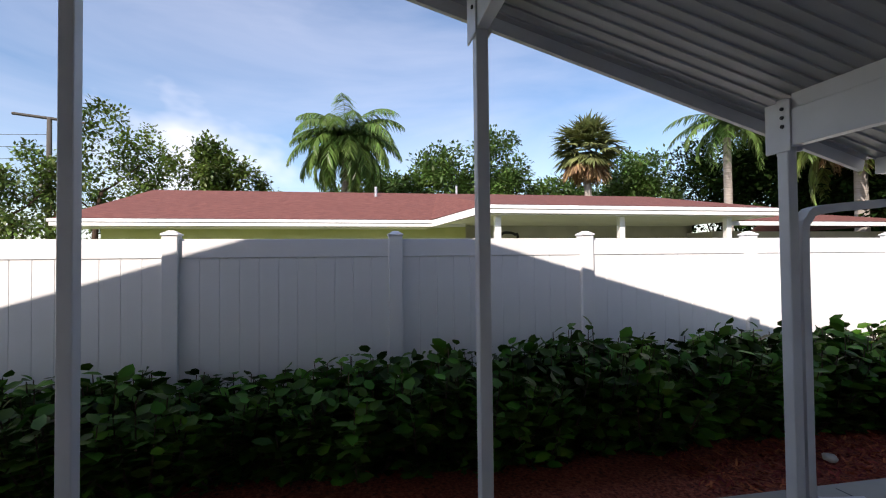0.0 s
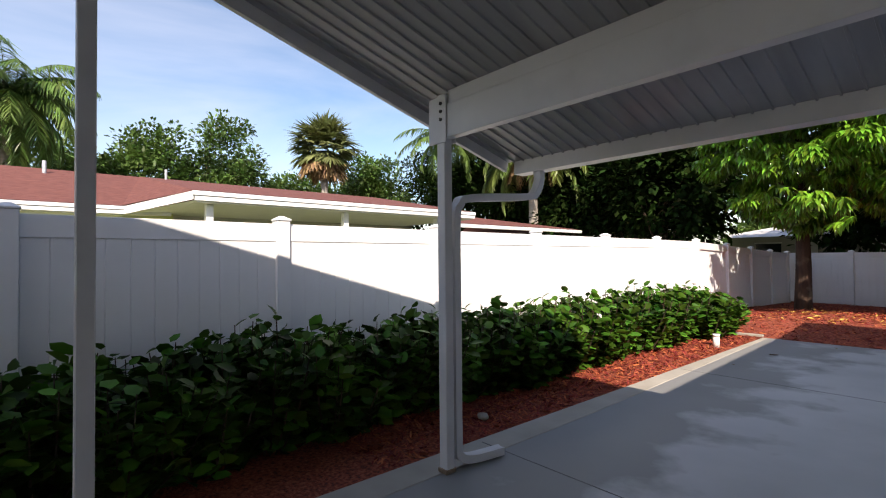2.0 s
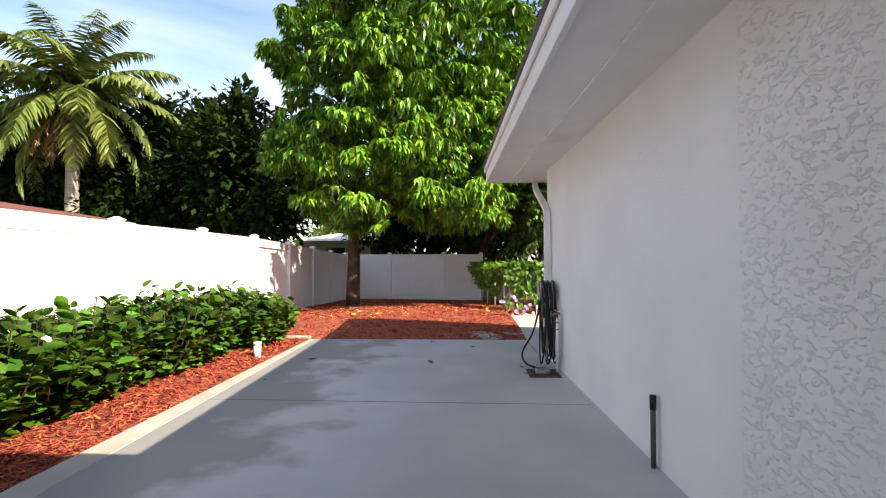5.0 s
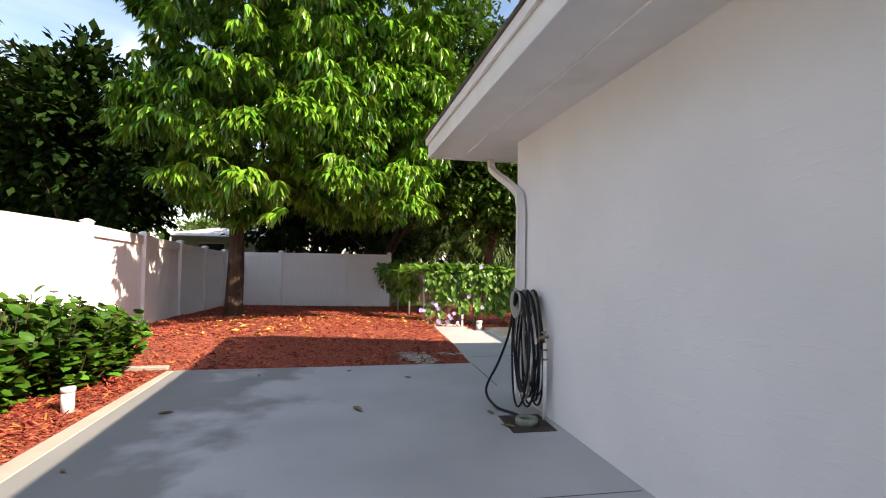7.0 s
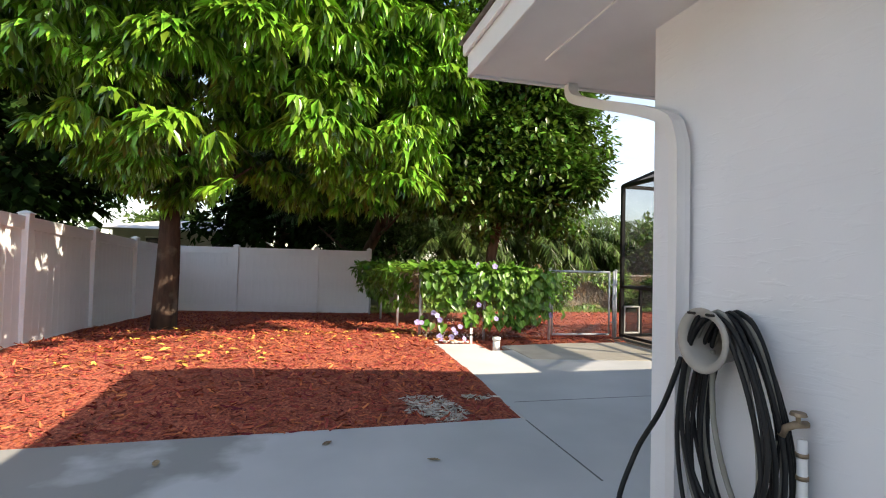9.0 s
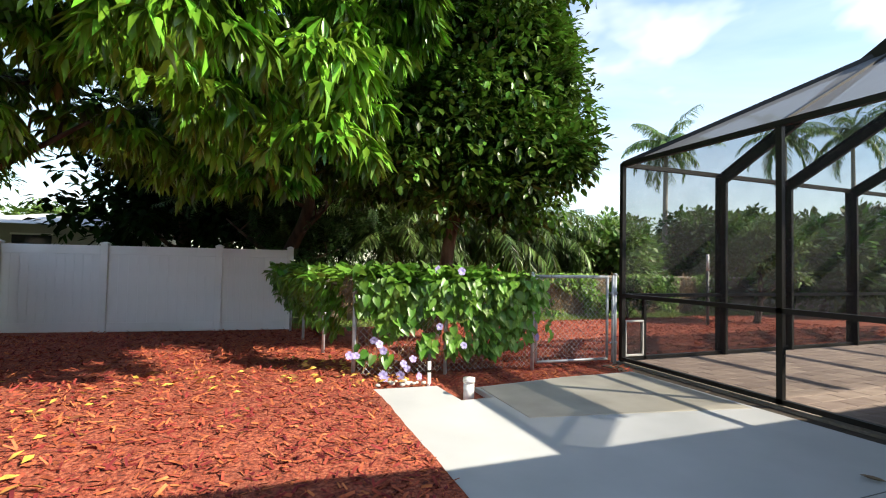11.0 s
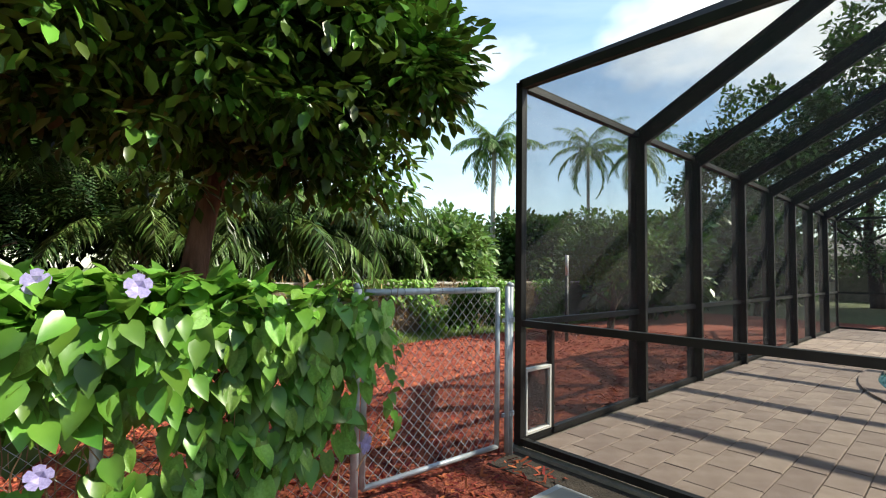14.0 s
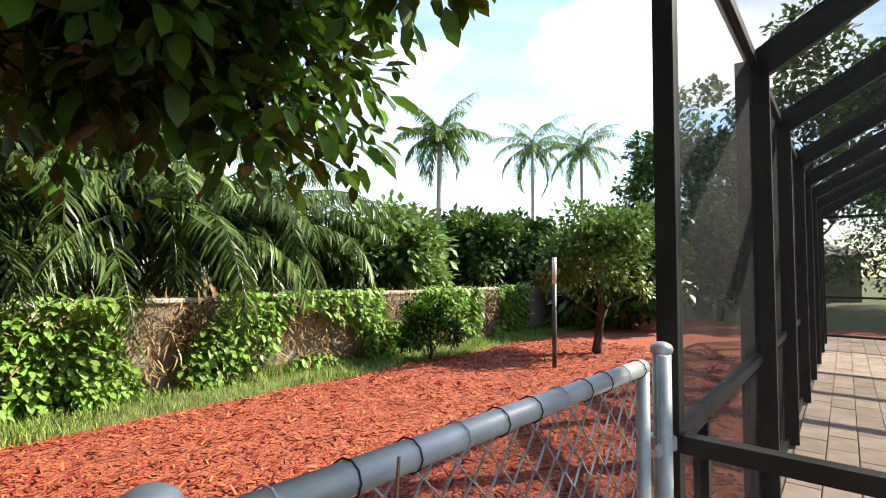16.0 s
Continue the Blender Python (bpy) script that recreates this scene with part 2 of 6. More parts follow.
M_SAND = material("joint_sand", [(0.20, 0.17, 0.14), (0.26, 0.23, 0.19)], 0.95, scale=20)
M_POOL = material("pool_water", [(0.02, 0.10, 0.12), (0.04, 0.17, 0.20)], 0.04, scale=1.5, bump=0.15, bump_scale=6)
M_BARK = material("brown_bark", [(0.03, 0.018, 0.012), (0.085, 0.05, 0.033)], 0.95, scale=9, stretch=(1, 1, 0.25), bump=1.0, bump_scale=22, stain=((0.22, 0.19, 0.15), 3, 0.6, 0.5))
M_BARK2 = material("light_brown_bark", [(0.06, 0.032, 0.02), (0.17, 0.10, 0.062)], 0.95, scale=9, stretch=(1, 1, 0.25), bump=1.0, bump_scale=22, stain=((0.28, 0.23, 0.17), 3, 0.6, 0.5))
M_PBARK = material("grey_palm_trunk", [(0.26, 0.23, 0.20), (0.40, 0.36, 0.32)], 0.9, scale=5, stretch=(0.4, 0.4, 4), bump=0.5, bump_scale=20)
M_MANGO = material("mango_leaves", [(0.026, 0.098, 0.008), (0.19, 0.40, 0.036)], 0.28, island=0.6, translucent=0.08, scale=1.2)
M_DARKLEAF = material("dark_glossy_leaves", [(0.012, 0.036, 0.006), (0.10, 0.205, 0.026)], 0.34, island=0.65, translucent=0.16, scale=1.0, spec=0.3)
M_HEDGE = material("hedge_leaves", [(0.008, 0.032, 0.004), (0.09, 0.215, 0.023)], 0.42, island=0.6, translucent=0.06, scale=2.0, spec=0.08)
M_VINE = material("vine_leaves", [(0.05, 0.15, 0.015), (0.165, 0.335, 0.048)], 0.36, island=0.35, translucent=0.3, scale=3.0)
M_VINE_P = material("vine_leaf_single", [(0.115, 0.255, 0.026), (0.185, 0.37, 0.053)], 0.36, object_random=0.35, translucent=0.3, scale=9.0, bump=0.25, bump_scale=30)
# near-black leaf colour carries the deep shade inside the woods
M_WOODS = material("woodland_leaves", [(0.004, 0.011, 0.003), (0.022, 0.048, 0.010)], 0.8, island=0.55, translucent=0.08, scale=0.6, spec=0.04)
M_WOODS2 = material("deep_green_feather_leaves", [(0.012, 0.034, 0.008), (0.045, 0.095, 0.02)], 0.6, island=0.5, translucent=0.1, scale=0.6, spec=0.2)
M_STREET = material("open_tree_leaves", [(0.035, 0.07, 0.012), (0.17, 0.25, 0.05)], 0.5, island=0.6, translucent=0.25, scale=0.6)
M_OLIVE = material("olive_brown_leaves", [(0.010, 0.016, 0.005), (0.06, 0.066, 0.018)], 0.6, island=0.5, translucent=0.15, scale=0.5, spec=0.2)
M_LIGHTWOODS = material("pale_green_leaves", [(0.08, 0.16, 0.03), (0.15, 0.25, 0.06)], 0.5, island=0.45, translucent=0.28, scale=0.6)
M_PALM = material("palm_fronds", [(0.065, 0.14, 0.03), (0.165, 0.265, 0.065)], 0.42, island=0.4, translucent=0.25, scale=0.8)
# low end darker than M_PALM: shade between the fronds put into colour
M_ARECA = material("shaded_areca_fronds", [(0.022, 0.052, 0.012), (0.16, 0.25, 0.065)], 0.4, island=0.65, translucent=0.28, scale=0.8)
M_GARDEN = material("mid_green_garden_leaves", [(0.03, 0.07, 0.014), (0.12, 0.215, 0.045)], 0.5, island=0.5, translucent=0.2, scale=0.8)
M_PALMY = material("pale_fan_palm_fronds", [(0.13, 0.17, 0.06), (0.27, 0.30, 0.12)], 0.45, island=0.4, translucent=0.25, scale=0.8)
M_PALMG = material("green_and_yellow_palm_fronds", [(0.085, 0.15, 0.03), (0.22, 0.27, 0.07)], 0.42, island=0.45, translucent=0.25, scale=0.5)
M_DEADPALM = material("dead_palm_fronds", [(0.22, 0.13, 0.06), (0.36, 0.24, 0.12)], 0.8, island=0.4)
M_FLOWER = material("lilac_petals", [(0.36, 0.30, 0.62), (0.55, 0.48, 0.80)], 0.55, object_random=0.2, translucent=0.35)
M_LEAFLITTER = material("fallen_leaves", [(0.32, 0.13, 0.03), (0.56, 0.38, 0.07)], 0.7, island=0.6)
M_DRYLEAF = material("dry_brown_leaf", [(0.14, 0.09, 0.05), (0.24, 0.17, 0.10)], 0.8, object_random=0.4)
M_HOSE = material("black_rubber_hose", [(0.009, 0.009, 0.009), (0.022, 0.022, 0.022)], 0.55, spec=0.3)
M_RING = material("dull_green_plastic", [(0.14, 0.17, 0.13), (0.24, 0.26, 0.21)], 0.7, scale=12)
M_HOSE2 = material("faded_green_grey_hose", [(0.20, 0.19, 0.16), (0.28, 0.27, 0.23)], 0.6)
M_REEL = material("beige_plastic", [(0.33, 0.30, 0.26), (0.42, 0.39, 0.34)], 0.55, scale=6)
M_PVC = material("white_plastic_pipe", [(0.74, 0.73, 0.70), (0.82, 0.81, 0.78)], 0.45, scale=8)
M_BRASS = material("worn_brass", [(0.25, 0.18, 0.12), (0.40, 0.30, 0.20)], 0.5, 0.7, scale=30)
M_STEEL = material("dark_conduit", [(0.05, 0.05, 0.05), (0.12, 0.12, 0.12)], 0.5, 0.3)
M_STONE = material("pale_stone", [(0.40, 0.37, 0.33), (0.55, 0.52, 0.47)], 0.9, scale=7, bump=0.4)
M_BLOCK = material("old_block_wall", [(0.20, 0.17, 0.13), (0.33, 0.29, 0.23)], 0.95, scale=3, bump=0.4, stain=((0.20, 0.18, 0.14), 1.0, 0.52, 0.6))
M_WOOD = material("grey_pole_wood", [(0.05, 0.045, 0.04), (0.09, 0.08, 0.07)], 0.9, scale=3, stretch=(4, 4, 0.4))
M_FARROOF = material("far_house_roof", [(0.62, 0.61, 0.60), (0.72, 0.71, 0.70)], 0.7, scale=2)
M_GLASS = material("dark_window_glass", [(0.02, 0.025, 0.03), (0.03, 0.035, 0.04)], 0.08)
M_SANDY = material("pale_sand", [(0.42, 0.36, 0.30), (0.55, 0.49, 0.42)], 0.95, scale=9, island=0.3)
M_CREEPER = material("creeper_leaves", [(0.12, 0.27, 0.04), (0.25, 0.42, 0.09)], 0.45, island=0.4, translucent=0.3, scale=1.0)
M_COCOA = material("soil", [(0.04, 0.03, 0.022), (0.08, 0.06, 0.045)], 0.95, scale=14, bump=0.6)


# ---- building helpers ----
def thing(name, at=(0, 0, 0), label="", category="", group="", kind=""):
    ob = new(name)
    ob.location = at
    ob.empty_display_size = 0.1
    return tagged(ob, label, category, group, kind)


def world_of(ob):
    m = ob.matrix_basis.copy()
    return world_of(ob.parent) @ ob.matrix_parent_inverse @ m if ob.parent else m


def hang(ob, parent):
    """Make ob a child, with its own coordinates kept in the world."""
    ob.parent = parent
    ob.matrix_parent_inverse = world_of(parent).inverted()
    return ob


def part(name, bm, mat, parent=None, label="", smooth=False):
    me = bpy.data.meshes.new(name)
    bmesh.ops.recalc_face_normals(bm, faces=bm.faces)
    bm.to_mesh(me)
    bm.free()
    return from_mesh(name, me, mat, parent, label, smooth)


def from_mesh(name, me, mat, parent=None, label="", smooth=False):
    if mat is not None and not me.materials:
        me.materials.append(mat)
    if smooth:
        me.polygons.foreach_set("use_smooth", [True] * len(me.polygons))
    ob = new(name, me)
    if parent:
        hang(ob, parent)
    return tagged(ob, label)


def box(bm, x0, x1, y0, y1, z0, z1, bevel=0.0, m=None):
    r = bmesh.ops.create_cube(bm, size=1.0)
    mat = Matrix.Translation(((x0 + x1) / 2, (y0 + y1) / 2, (z0 + z1) / 2)) @ Matrix.Diagonal((x1 - x0, y1 - y0, z1 - z0, 1))
    bmesh.ops.transform(bm, matrix=(m @ mat) if m else mat, verts=r["verts"])
    if bevel:
        es = list({e for v in r["verts"] for e in v.link_edges})
        bmesh.ops.bevel(bm, geom=es, offset=bevel, segments=1, affect="EDGES")


def boxed(name, dims, mat, parent=None, label="", bevel=0.004):
    bm = bmesh.new()
    box(bm, *dims, bevel=bevel)
    return part(name, bm, mat, parent, label)


def tube(bm, pts, r, seg=10, r_end=None, cap=True):
    """A round tube along points, tapering from r to r_end."""
    pts = [Vector(p) for p in pts]
    n = len(pts)
    rings = []
    side = None
    for i, p in enumerate(pts):
        d = (pts[min(i + 1, n - 1)] - pts[max(i - 1, 0)]).normalized()
        if side is None:
            side = d.orthogonal().normalized()
        side = (side - d * side.dot(d)).normalized()
        up = d.cross(side)
        rr = r if r_end is None else r + (r_end - r) * i / (n - 1)
        rings.append([bm.verts.new(p + (side * math.cos(a) + up * math.sin(a)) * rr) for a in [2 * math.pi * k / seg for k in range(seg)]])
    for a, b in zip(rings, rings[1:]):
        for k in range(seg):
            bm.faces.new((a[k], a[(k + 1) % seg], b[(k + 1) % seg], b[k]))
    if cap:
        bm.faces.new(rings[0][::-1])
        bm.faces.new(rings[-1])


def profile_along(bm, prof, pts):
    """A closed outline of (sideways, up) pairs swept along points that share one upright plane or level."""
    pts = [Vector(p) for p in pts]
    n = len(pts)
    rings = []
    ref = None
    for i, p in enumerate(pts):
        d = (pts[min(i + 1, n - 1)] - pts[max(i - 1, 0)]).normalized()
        if ref is None:
            ref = Vector((1, 0, 0)) if abs(d.x) < 0.9 else Vector((0, 1, 0))
        s = (ref - d * ref.dot(d)).normalized()
        u = d.cross(s)
        rings.append([bm.verts.new(p + s * a + u * b) for a, b in prof])
    k = len(prof)
    for a, b in zip(rings, rings[1:]):
        for j in range(k):
            bm.faces.new((a[j], a[(j + 1) % k], b[(j + 1) % k], b[j]))
    bm.faces.new(rings[0][::-1])
    bm.faces.new(rings[-1])


def smooth_path(pts, steps=6):
    """Catmull-Rom through the points."""
    p = [Vector(a) for a in pts]
    p = [p[0] * 2 - p[1]] + p + [p[-1] * 2 - p[-2]]
    out = []
    for i in range(1, len(p) - 2):
        for s in range(steps):
            t = s / steps
            a, b, c, d = p[i - 1:i + 3]
            out.append(0.5 * ((2 * b) + (c - a) * t + (2 * a - 5 * b + 4 * c - d) * t * t + (3 * b - a - 3 * c + d) * t ** 3))
    return out + [p[-2]]


def scatter(name, leaf, faces, pos, right, ahead, up, size, mat, parent=None, label="", smooth=True):
    """One mesh out of many copies of a small leaf: each at pos, with its axes and size."""
    leaf = np.asarray(leaf, float)
    n, k = len(pos), len(leaf)
    v = (pos[:, None, :] + size[:, None, None] * (leaf[None, :, 0:1] * right[:, None, :] + leaf[None, :, 1:2] * ahead[:, None, :] + leaf[None, :, 2:3] * up[:, None, :])).reshape(-1, 3)
    nf, fl = len(faces), len(faces[0])
    idx = (np.asarray(faces)[None] + (np.arange(n) * k)[:, None, None]).reshape(-1)
    me = bpy.data.meshes.new(name)
    me.vertices.add(len(v))
    me.vertices.foreach_set("co", v.ravel())
    me.loops.add(len(idx))
    me.loops.foreach_set("vertex_index", idx)
    me.polygons.add(n * nf)
    me.polygons.foreach_set("loop_start", np.arange(n * nf) * fl)
    me.polygons.foreach_set("loop_total", np.full(n * nf, fl))
    me.update(calc_edges=True)
    return from_mesh(name, me, mat, parent, label, smooth)


def unit(a):
    return a / np.maximum(np.linalg.norm(a, axis=1, keepdims=True), 1e-9)


def boxy(d, p=3.0):
    """Directions pushed out to a rounded box, for full crowns."""
    return d / (np.abs(d) ** p).sum(axis=1, keepdims=True) ** (1 / p)


def axes(ahead, rng, roll=1.0):
    """Side and up for leaves that point ahead, lying flat but for a random roll."""
    ahead = unit(ahead)
    ref = np.tile([0.0, 0.0, 1.0], (len(ahead), 1)) + rng.normal(0, 0.25 * roll, (len(ahead), 3))
    right = unit(np.cross(ahead, ref))
    up = np.cross(right, ahead)
    return right, ahead, up


# leaf shapes: along +y from the stalk, folded at the midrib
OVAL = [(0, 0, 0), (0.24, 0.3, 0.06), (0.2, 0.72, 0.05), (0, 1, -0.06), (-0.2, 0.72, 0.05), (-0.24, 0.3, 0.06), (0, 0.5, 0)]
OVAL_F = [(0, 1, 6), (1, 2, 6), (2, 3, 6), (3, 4, 6), (4, 5, 6), (5, 0, 6)]
LANCE_S = [(0, 0, 0), (0.145, 0.45, 0.03), (0, 1, -0.22), (-0.145, 0.45, 0.03), (0, 0.5, -0.05)]
OVAL_S = [(0, 0, 0), (0.25, 0.5, 0.06), (0, 1, -0.06), (-0.25, 0.5, 0.06), (0, 0.5, 0)]
LANCE_SF = [(0, 1, 4), (1, 2, 4), (2, 3, 4), (3, 0, 4)]
BLADE = [(-0.03, 0, 0), (0.03, 0, 0), (0.035, 0.5, 0.06), (-0.035, 0.5, 0.06), (0, 1, -0.06)]
BLADE_F = [(0, 1, 2), (0, 2, 3), (3, 2, 4)]
HEART = [(0, 0, 0), (0.22, -0.1, 0.03), (0.43, 0.1, 0.07), (0.42, 0.38, 0.07), (0.24, 0.72, 0.0), (0, 1.05, -0.1),
         (-0.24, 0.72, 0.0), (-0.42, 0.38, 0.07), (-0.43, 0.1, 0.07), (-0.22, -0.1, 0.03), (0, 0.4, -0.02), (0, 0.72, -0.05)]
HEART_F = [(0, 1, 10), (1, 2, 10), (2, 3, 10), (3, 4, 11), (3, 11, 10), (4, 5, 11), (5, 6, 11), (6, 7, 11), (7, 10, 11), (7, 8, 10), (8, 9, 10), (9, 0, 10)]
DIAMOND = [(0, 0, 0), (0.3, 0.5, 0.05), (0, 1, -0.05), (-0.3, 0.5, 0.05)]
DIAMOND_F = [(0, 1, 2), (0, 2, 3)]


# ---- ground ----
def mulch_height(x, y):
    """Level of the beds: a low mound about the tree, falling to the far fence."""
    h = -0.02
    if y > 8.8 and x < 0.3:
        k = min(1.0, (y - 8.9) / 1.3)
        h += k * 0.21 * math.exp(-((x + 2.9) ** 2) / 6.5 - ((y - 11.6) ** 2) / 8.0)
        h -= 0.12 * min(1.0, max(0.0, (y - 14.5) / 4.0))
    return h + 0.025 * noise.noise(Vector((x * 1.3, y * 1.3, 0))) + 0.012 * noise.noise(Vector((x * 5, y * 5, 3)))


def sheet(name, x0, x1, y0, y1, step, mat, height, label="", kind="structure", smooth=True):
    nx, ny = max(1, round((x1 - x0) / step)), max(1, round((y1 - y0) / step))
    vs = [(x0 + (x1 - x0) * i / nx, y0 + (y1 - y0) * j / ny) for j in range(ny + 1) for i in range(nx + 1)]
    fs = [(j * (nx + 1) + i, j * (nx + 1) + i + 1, (j + 1) * (nx + 1) + i + 1, (j + 1) * (nx + 1) + i) for j in range(ny) for i in range(nx)]
    me = bpy.data.meshes.new(name)
    me.from_pydata([(x, y, height(x, y)) for x, y in vs], [], fs)
    ob = from_mesh(name, me, mat, None, label, smooth)
    return tagged(ob, kind=kind)


HOUSE_SKEW = 0.044


def house_x(y):
    """The house stands slightly askew to the drive: where its long wall runs at y."""
    return HOUSE_SKEW * max(0.0, 6.9 - y)


sheet("ground", -900, 900, -900, 900, 200, M_GRASS, lambda x, y: -0.16, "dry green lawn grass reaching the distance")
sheet("mulch_bed_side", -5.6, -3.74, -11, 9.05, 0.15, M_MULCH, mulch_height, "red wood-chip mulch bed under the hedge")
sheet("mulch_bed_tree", -5.7, -0.09, 8.98, 19.4, 0.15, M_MULCH, mulch_height, "red wood-chip mulch bed round the mango tree")


def back_height(x, y):
    return -0.05 + 0.022 * noise.noise(Vector((x * 1.3, y * 1.3, 0))) - 0.16 * max(0.0, y - 17.8)


sheet("mulch_bed_back", -0.1, 19.0, 11.9, 18.5, 0.15, M_MULCH, back_height, "red wood-chip mulch bed outside the pool cage")


def slab(name, outline, top, deep, mat, label):
    bm = bmesh.new()
    f = bm.faces.new([bm.verts.new((x, y, top)) for x, y in outline])
    r = bmesh.ops.extrude_face_region(bm, geom=[f])
    bmesh.ops.translate(bm, vec=(0, 0, -deep), verts=[v for v in r["geom"] if isinstance(v, bmesh.types.BMVert)])
    es = [e for e in bm.edges if all(abs(v.co.z - top) < 1e-5 for v in e.verts)]
    bmesh.ops.bevel(bm, geom=es, offset=0.008, segments=1, affect="EDGES")
    return tagged(part(name, bm, mat, None, label), kind="structure")


# sunlit edge of the drive, put into colour as a separate tan strip
slab("kerb", [(-3.80, -11), (-3.44, -11), (-3.50, 3.0), (-3.665, 8.985), (-3.745, 8.98)], 0.0, 0.15, M_CONC2, "driveway edge strip in a tan that stands for sunlit concrete")
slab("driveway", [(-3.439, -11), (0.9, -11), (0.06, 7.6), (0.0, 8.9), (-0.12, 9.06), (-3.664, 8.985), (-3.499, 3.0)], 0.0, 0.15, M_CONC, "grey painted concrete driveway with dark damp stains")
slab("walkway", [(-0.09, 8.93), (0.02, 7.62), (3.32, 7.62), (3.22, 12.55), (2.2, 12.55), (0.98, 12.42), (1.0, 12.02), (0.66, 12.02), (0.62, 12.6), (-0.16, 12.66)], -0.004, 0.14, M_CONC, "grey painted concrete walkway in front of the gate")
slab("walkway_patch", [(1.0, 11.35), (3.19, 10.95), (3.2, 12.5), (2.2, 12.52), (1.02, 12.38)], 0.002, 0.05, M_CONC2, "worn bare concrete patch on the walkway")

bm = bmesh.new()
box(bm, -3.7, 0.05, 5.498, 5.506, -0.01, 0.0015)
box(bm, -3.7, 0.2, 1.845, 1.855, -0.01, 0.0015)
box(bm, -0.112, -0.1, 7.9, 9.0, -0.01, 0.0015)
box(bm, 0.0, 3.3, 9.496, 9.504, -0.01, -0.0025)
tagged(part("driveway_joint", bm, M_CRACK, None, "dark saw-cut joint lines in the driveway"), kind="structure")

# ---- house ----
house = thing("house", (0, 0, 0), "white stucco house with a broad white soffit", "house")
bm = bmesh.new()
box(bm, 0.0, 0.2, 3.3, 7.62, -0.1, 2.75)
part("wall", bm, M_TROWEL, house, "white wall with faint trowelled stucco")
bm = bmesh.new()
box(bm, -0.003, 0.2, -11.0, 3.3, -0.1, 2.75)
part("wall", bm, M_STUCCO, house, "white knockdown stucco wall")
boxed("wall", (0.2, 17.0, 7.42, 7.62, -0.1, 2.75), M_TROWEL, house, "white stucco back wall", 0)
bm = bmesh.new()
box(bm, -0.76, 0.6, -11.0, 8.50, 2.55, 2.575)
box(bm, 0.6, 17.0, 7.0, 8.50, 2.55, 2.575)
part("soffit", bm, M_TRIM, house, "smooth white soffit boards")
bm = bmesh.new()
box(bm, -0.41, -0.385, -11.0, 8.14, 2.535, 2.55, 0.003)
part("soffit_strip", bm, M_TRIM, house, "raised white joint strip")
bm = bmesh.new()
box(bm, -0.80, -0.762, -11.0, 8.54, 2.535, 2.70, 0.004)
box(bm, -0.762, 17.0, 8.502, 8.54, 2.535, 2.70, 0.004)
part("fascia", bm, M_TRIM, house)
bm = bmesh.new()
box(bm, -0.83, -0.802, -11.0, 8.57, 2.69, 2.775, 0.006)
box(bm, -0.802, 17.0, 8.542, 8.57, 2.69, 2.775, 0.006)
part("drip_edge", bm, M_TRIM, house, "white metal drip edge")
bm = bmesh.new()
v = [bm.verts.new(c) for c in ((-0.86, -11, 2.78), (-0.86, 8.60, 2.78), (17, 8.60, 2.78), (17, -11, 2.78), (6.5, 1.2, 4.4), (12, 1.2, 4.4), (6.5, -11, 4.4), (12, -11, 4.4))]
for f in ((0, 1, 4, 6), (1, 2, 5, 4), (2, 3, 7, 5), (4, 5, 7, 6)):
    bm.faces.new([v[i] for i in f])
part("roof", bm, M_HROOF, house, "grey shingle hip roof")
for ob in house.children:
    for v in ob.data.vertices:
        v.co.x += house_x(v.co.y)


def downspout(name, pts, parent, w=0.062, d=0.046, mat=M_ALU, label="white ribbed aluminium downspout"):
    bm = bmesh.new()
    prof = [(-w / 2, -d / 2), (-w / 6, -d / 2 + 0.005), (w / 6, -d / 2 + 0.005), (w / 2, -d / 2), (w / 2, d / 2), (w / 6, d / 2 - 0.005), (-w / 6, d / 2 - 0.005), (-w / 2, d / 2)]
    profile_along(bm, prof, pts)
    return part(name, bm, mat, parent, label)


downspout("downspout", smooth_path([(-0.05, 8.46, 2.54), (-0.05, 8.44, 2.46), (-0.05, 8.28, 2.36), (-0.05, 7.54, 2.05), (-0.05, 7.39, 1.90), (-0.05, 7.37, 1.62), (-0.05, 7.37, 0.9), (-0.05, 7.37, 0.06)], 5), house, 0.075, 0.06, M_TRIM)

# ---- carport ----
carport = thing("carport", (-3.49, 1.3, 0), "white aluminium carport with ribbed gable roof", "carport")
PITCH, RIDGE_Y = 0.29, -2.42
ROOF_X0, ROOF_X1 = -3.87, -0.60
LOW_Y = 2.37


def roof_z(y):
    return 2.637 + PITCH * (1.22 - y) if y >= RIDGE_Y else 2.637 + PITCH * (1.22 - 2 * RIDGE_Y + y)


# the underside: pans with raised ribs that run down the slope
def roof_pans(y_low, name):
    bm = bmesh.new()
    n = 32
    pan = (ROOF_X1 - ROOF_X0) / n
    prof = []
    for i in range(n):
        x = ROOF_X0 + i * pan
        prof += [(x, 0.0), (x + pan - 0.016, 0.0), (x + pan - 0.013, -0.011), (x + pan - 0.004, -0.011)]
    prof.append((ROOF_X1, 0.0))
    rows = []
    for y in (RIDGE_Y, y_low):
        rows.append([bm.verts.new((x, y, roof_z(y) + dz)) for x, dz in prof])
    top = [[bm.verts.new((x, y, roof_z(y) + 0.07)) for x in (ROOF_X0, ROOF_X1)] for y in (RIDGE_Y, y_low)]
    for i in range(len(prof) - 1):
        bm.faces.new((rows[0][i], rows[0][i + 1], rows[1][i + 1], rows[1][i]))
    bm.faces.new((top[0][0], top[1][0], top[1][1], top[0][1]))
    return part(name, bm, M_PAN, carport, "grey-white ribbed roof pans")


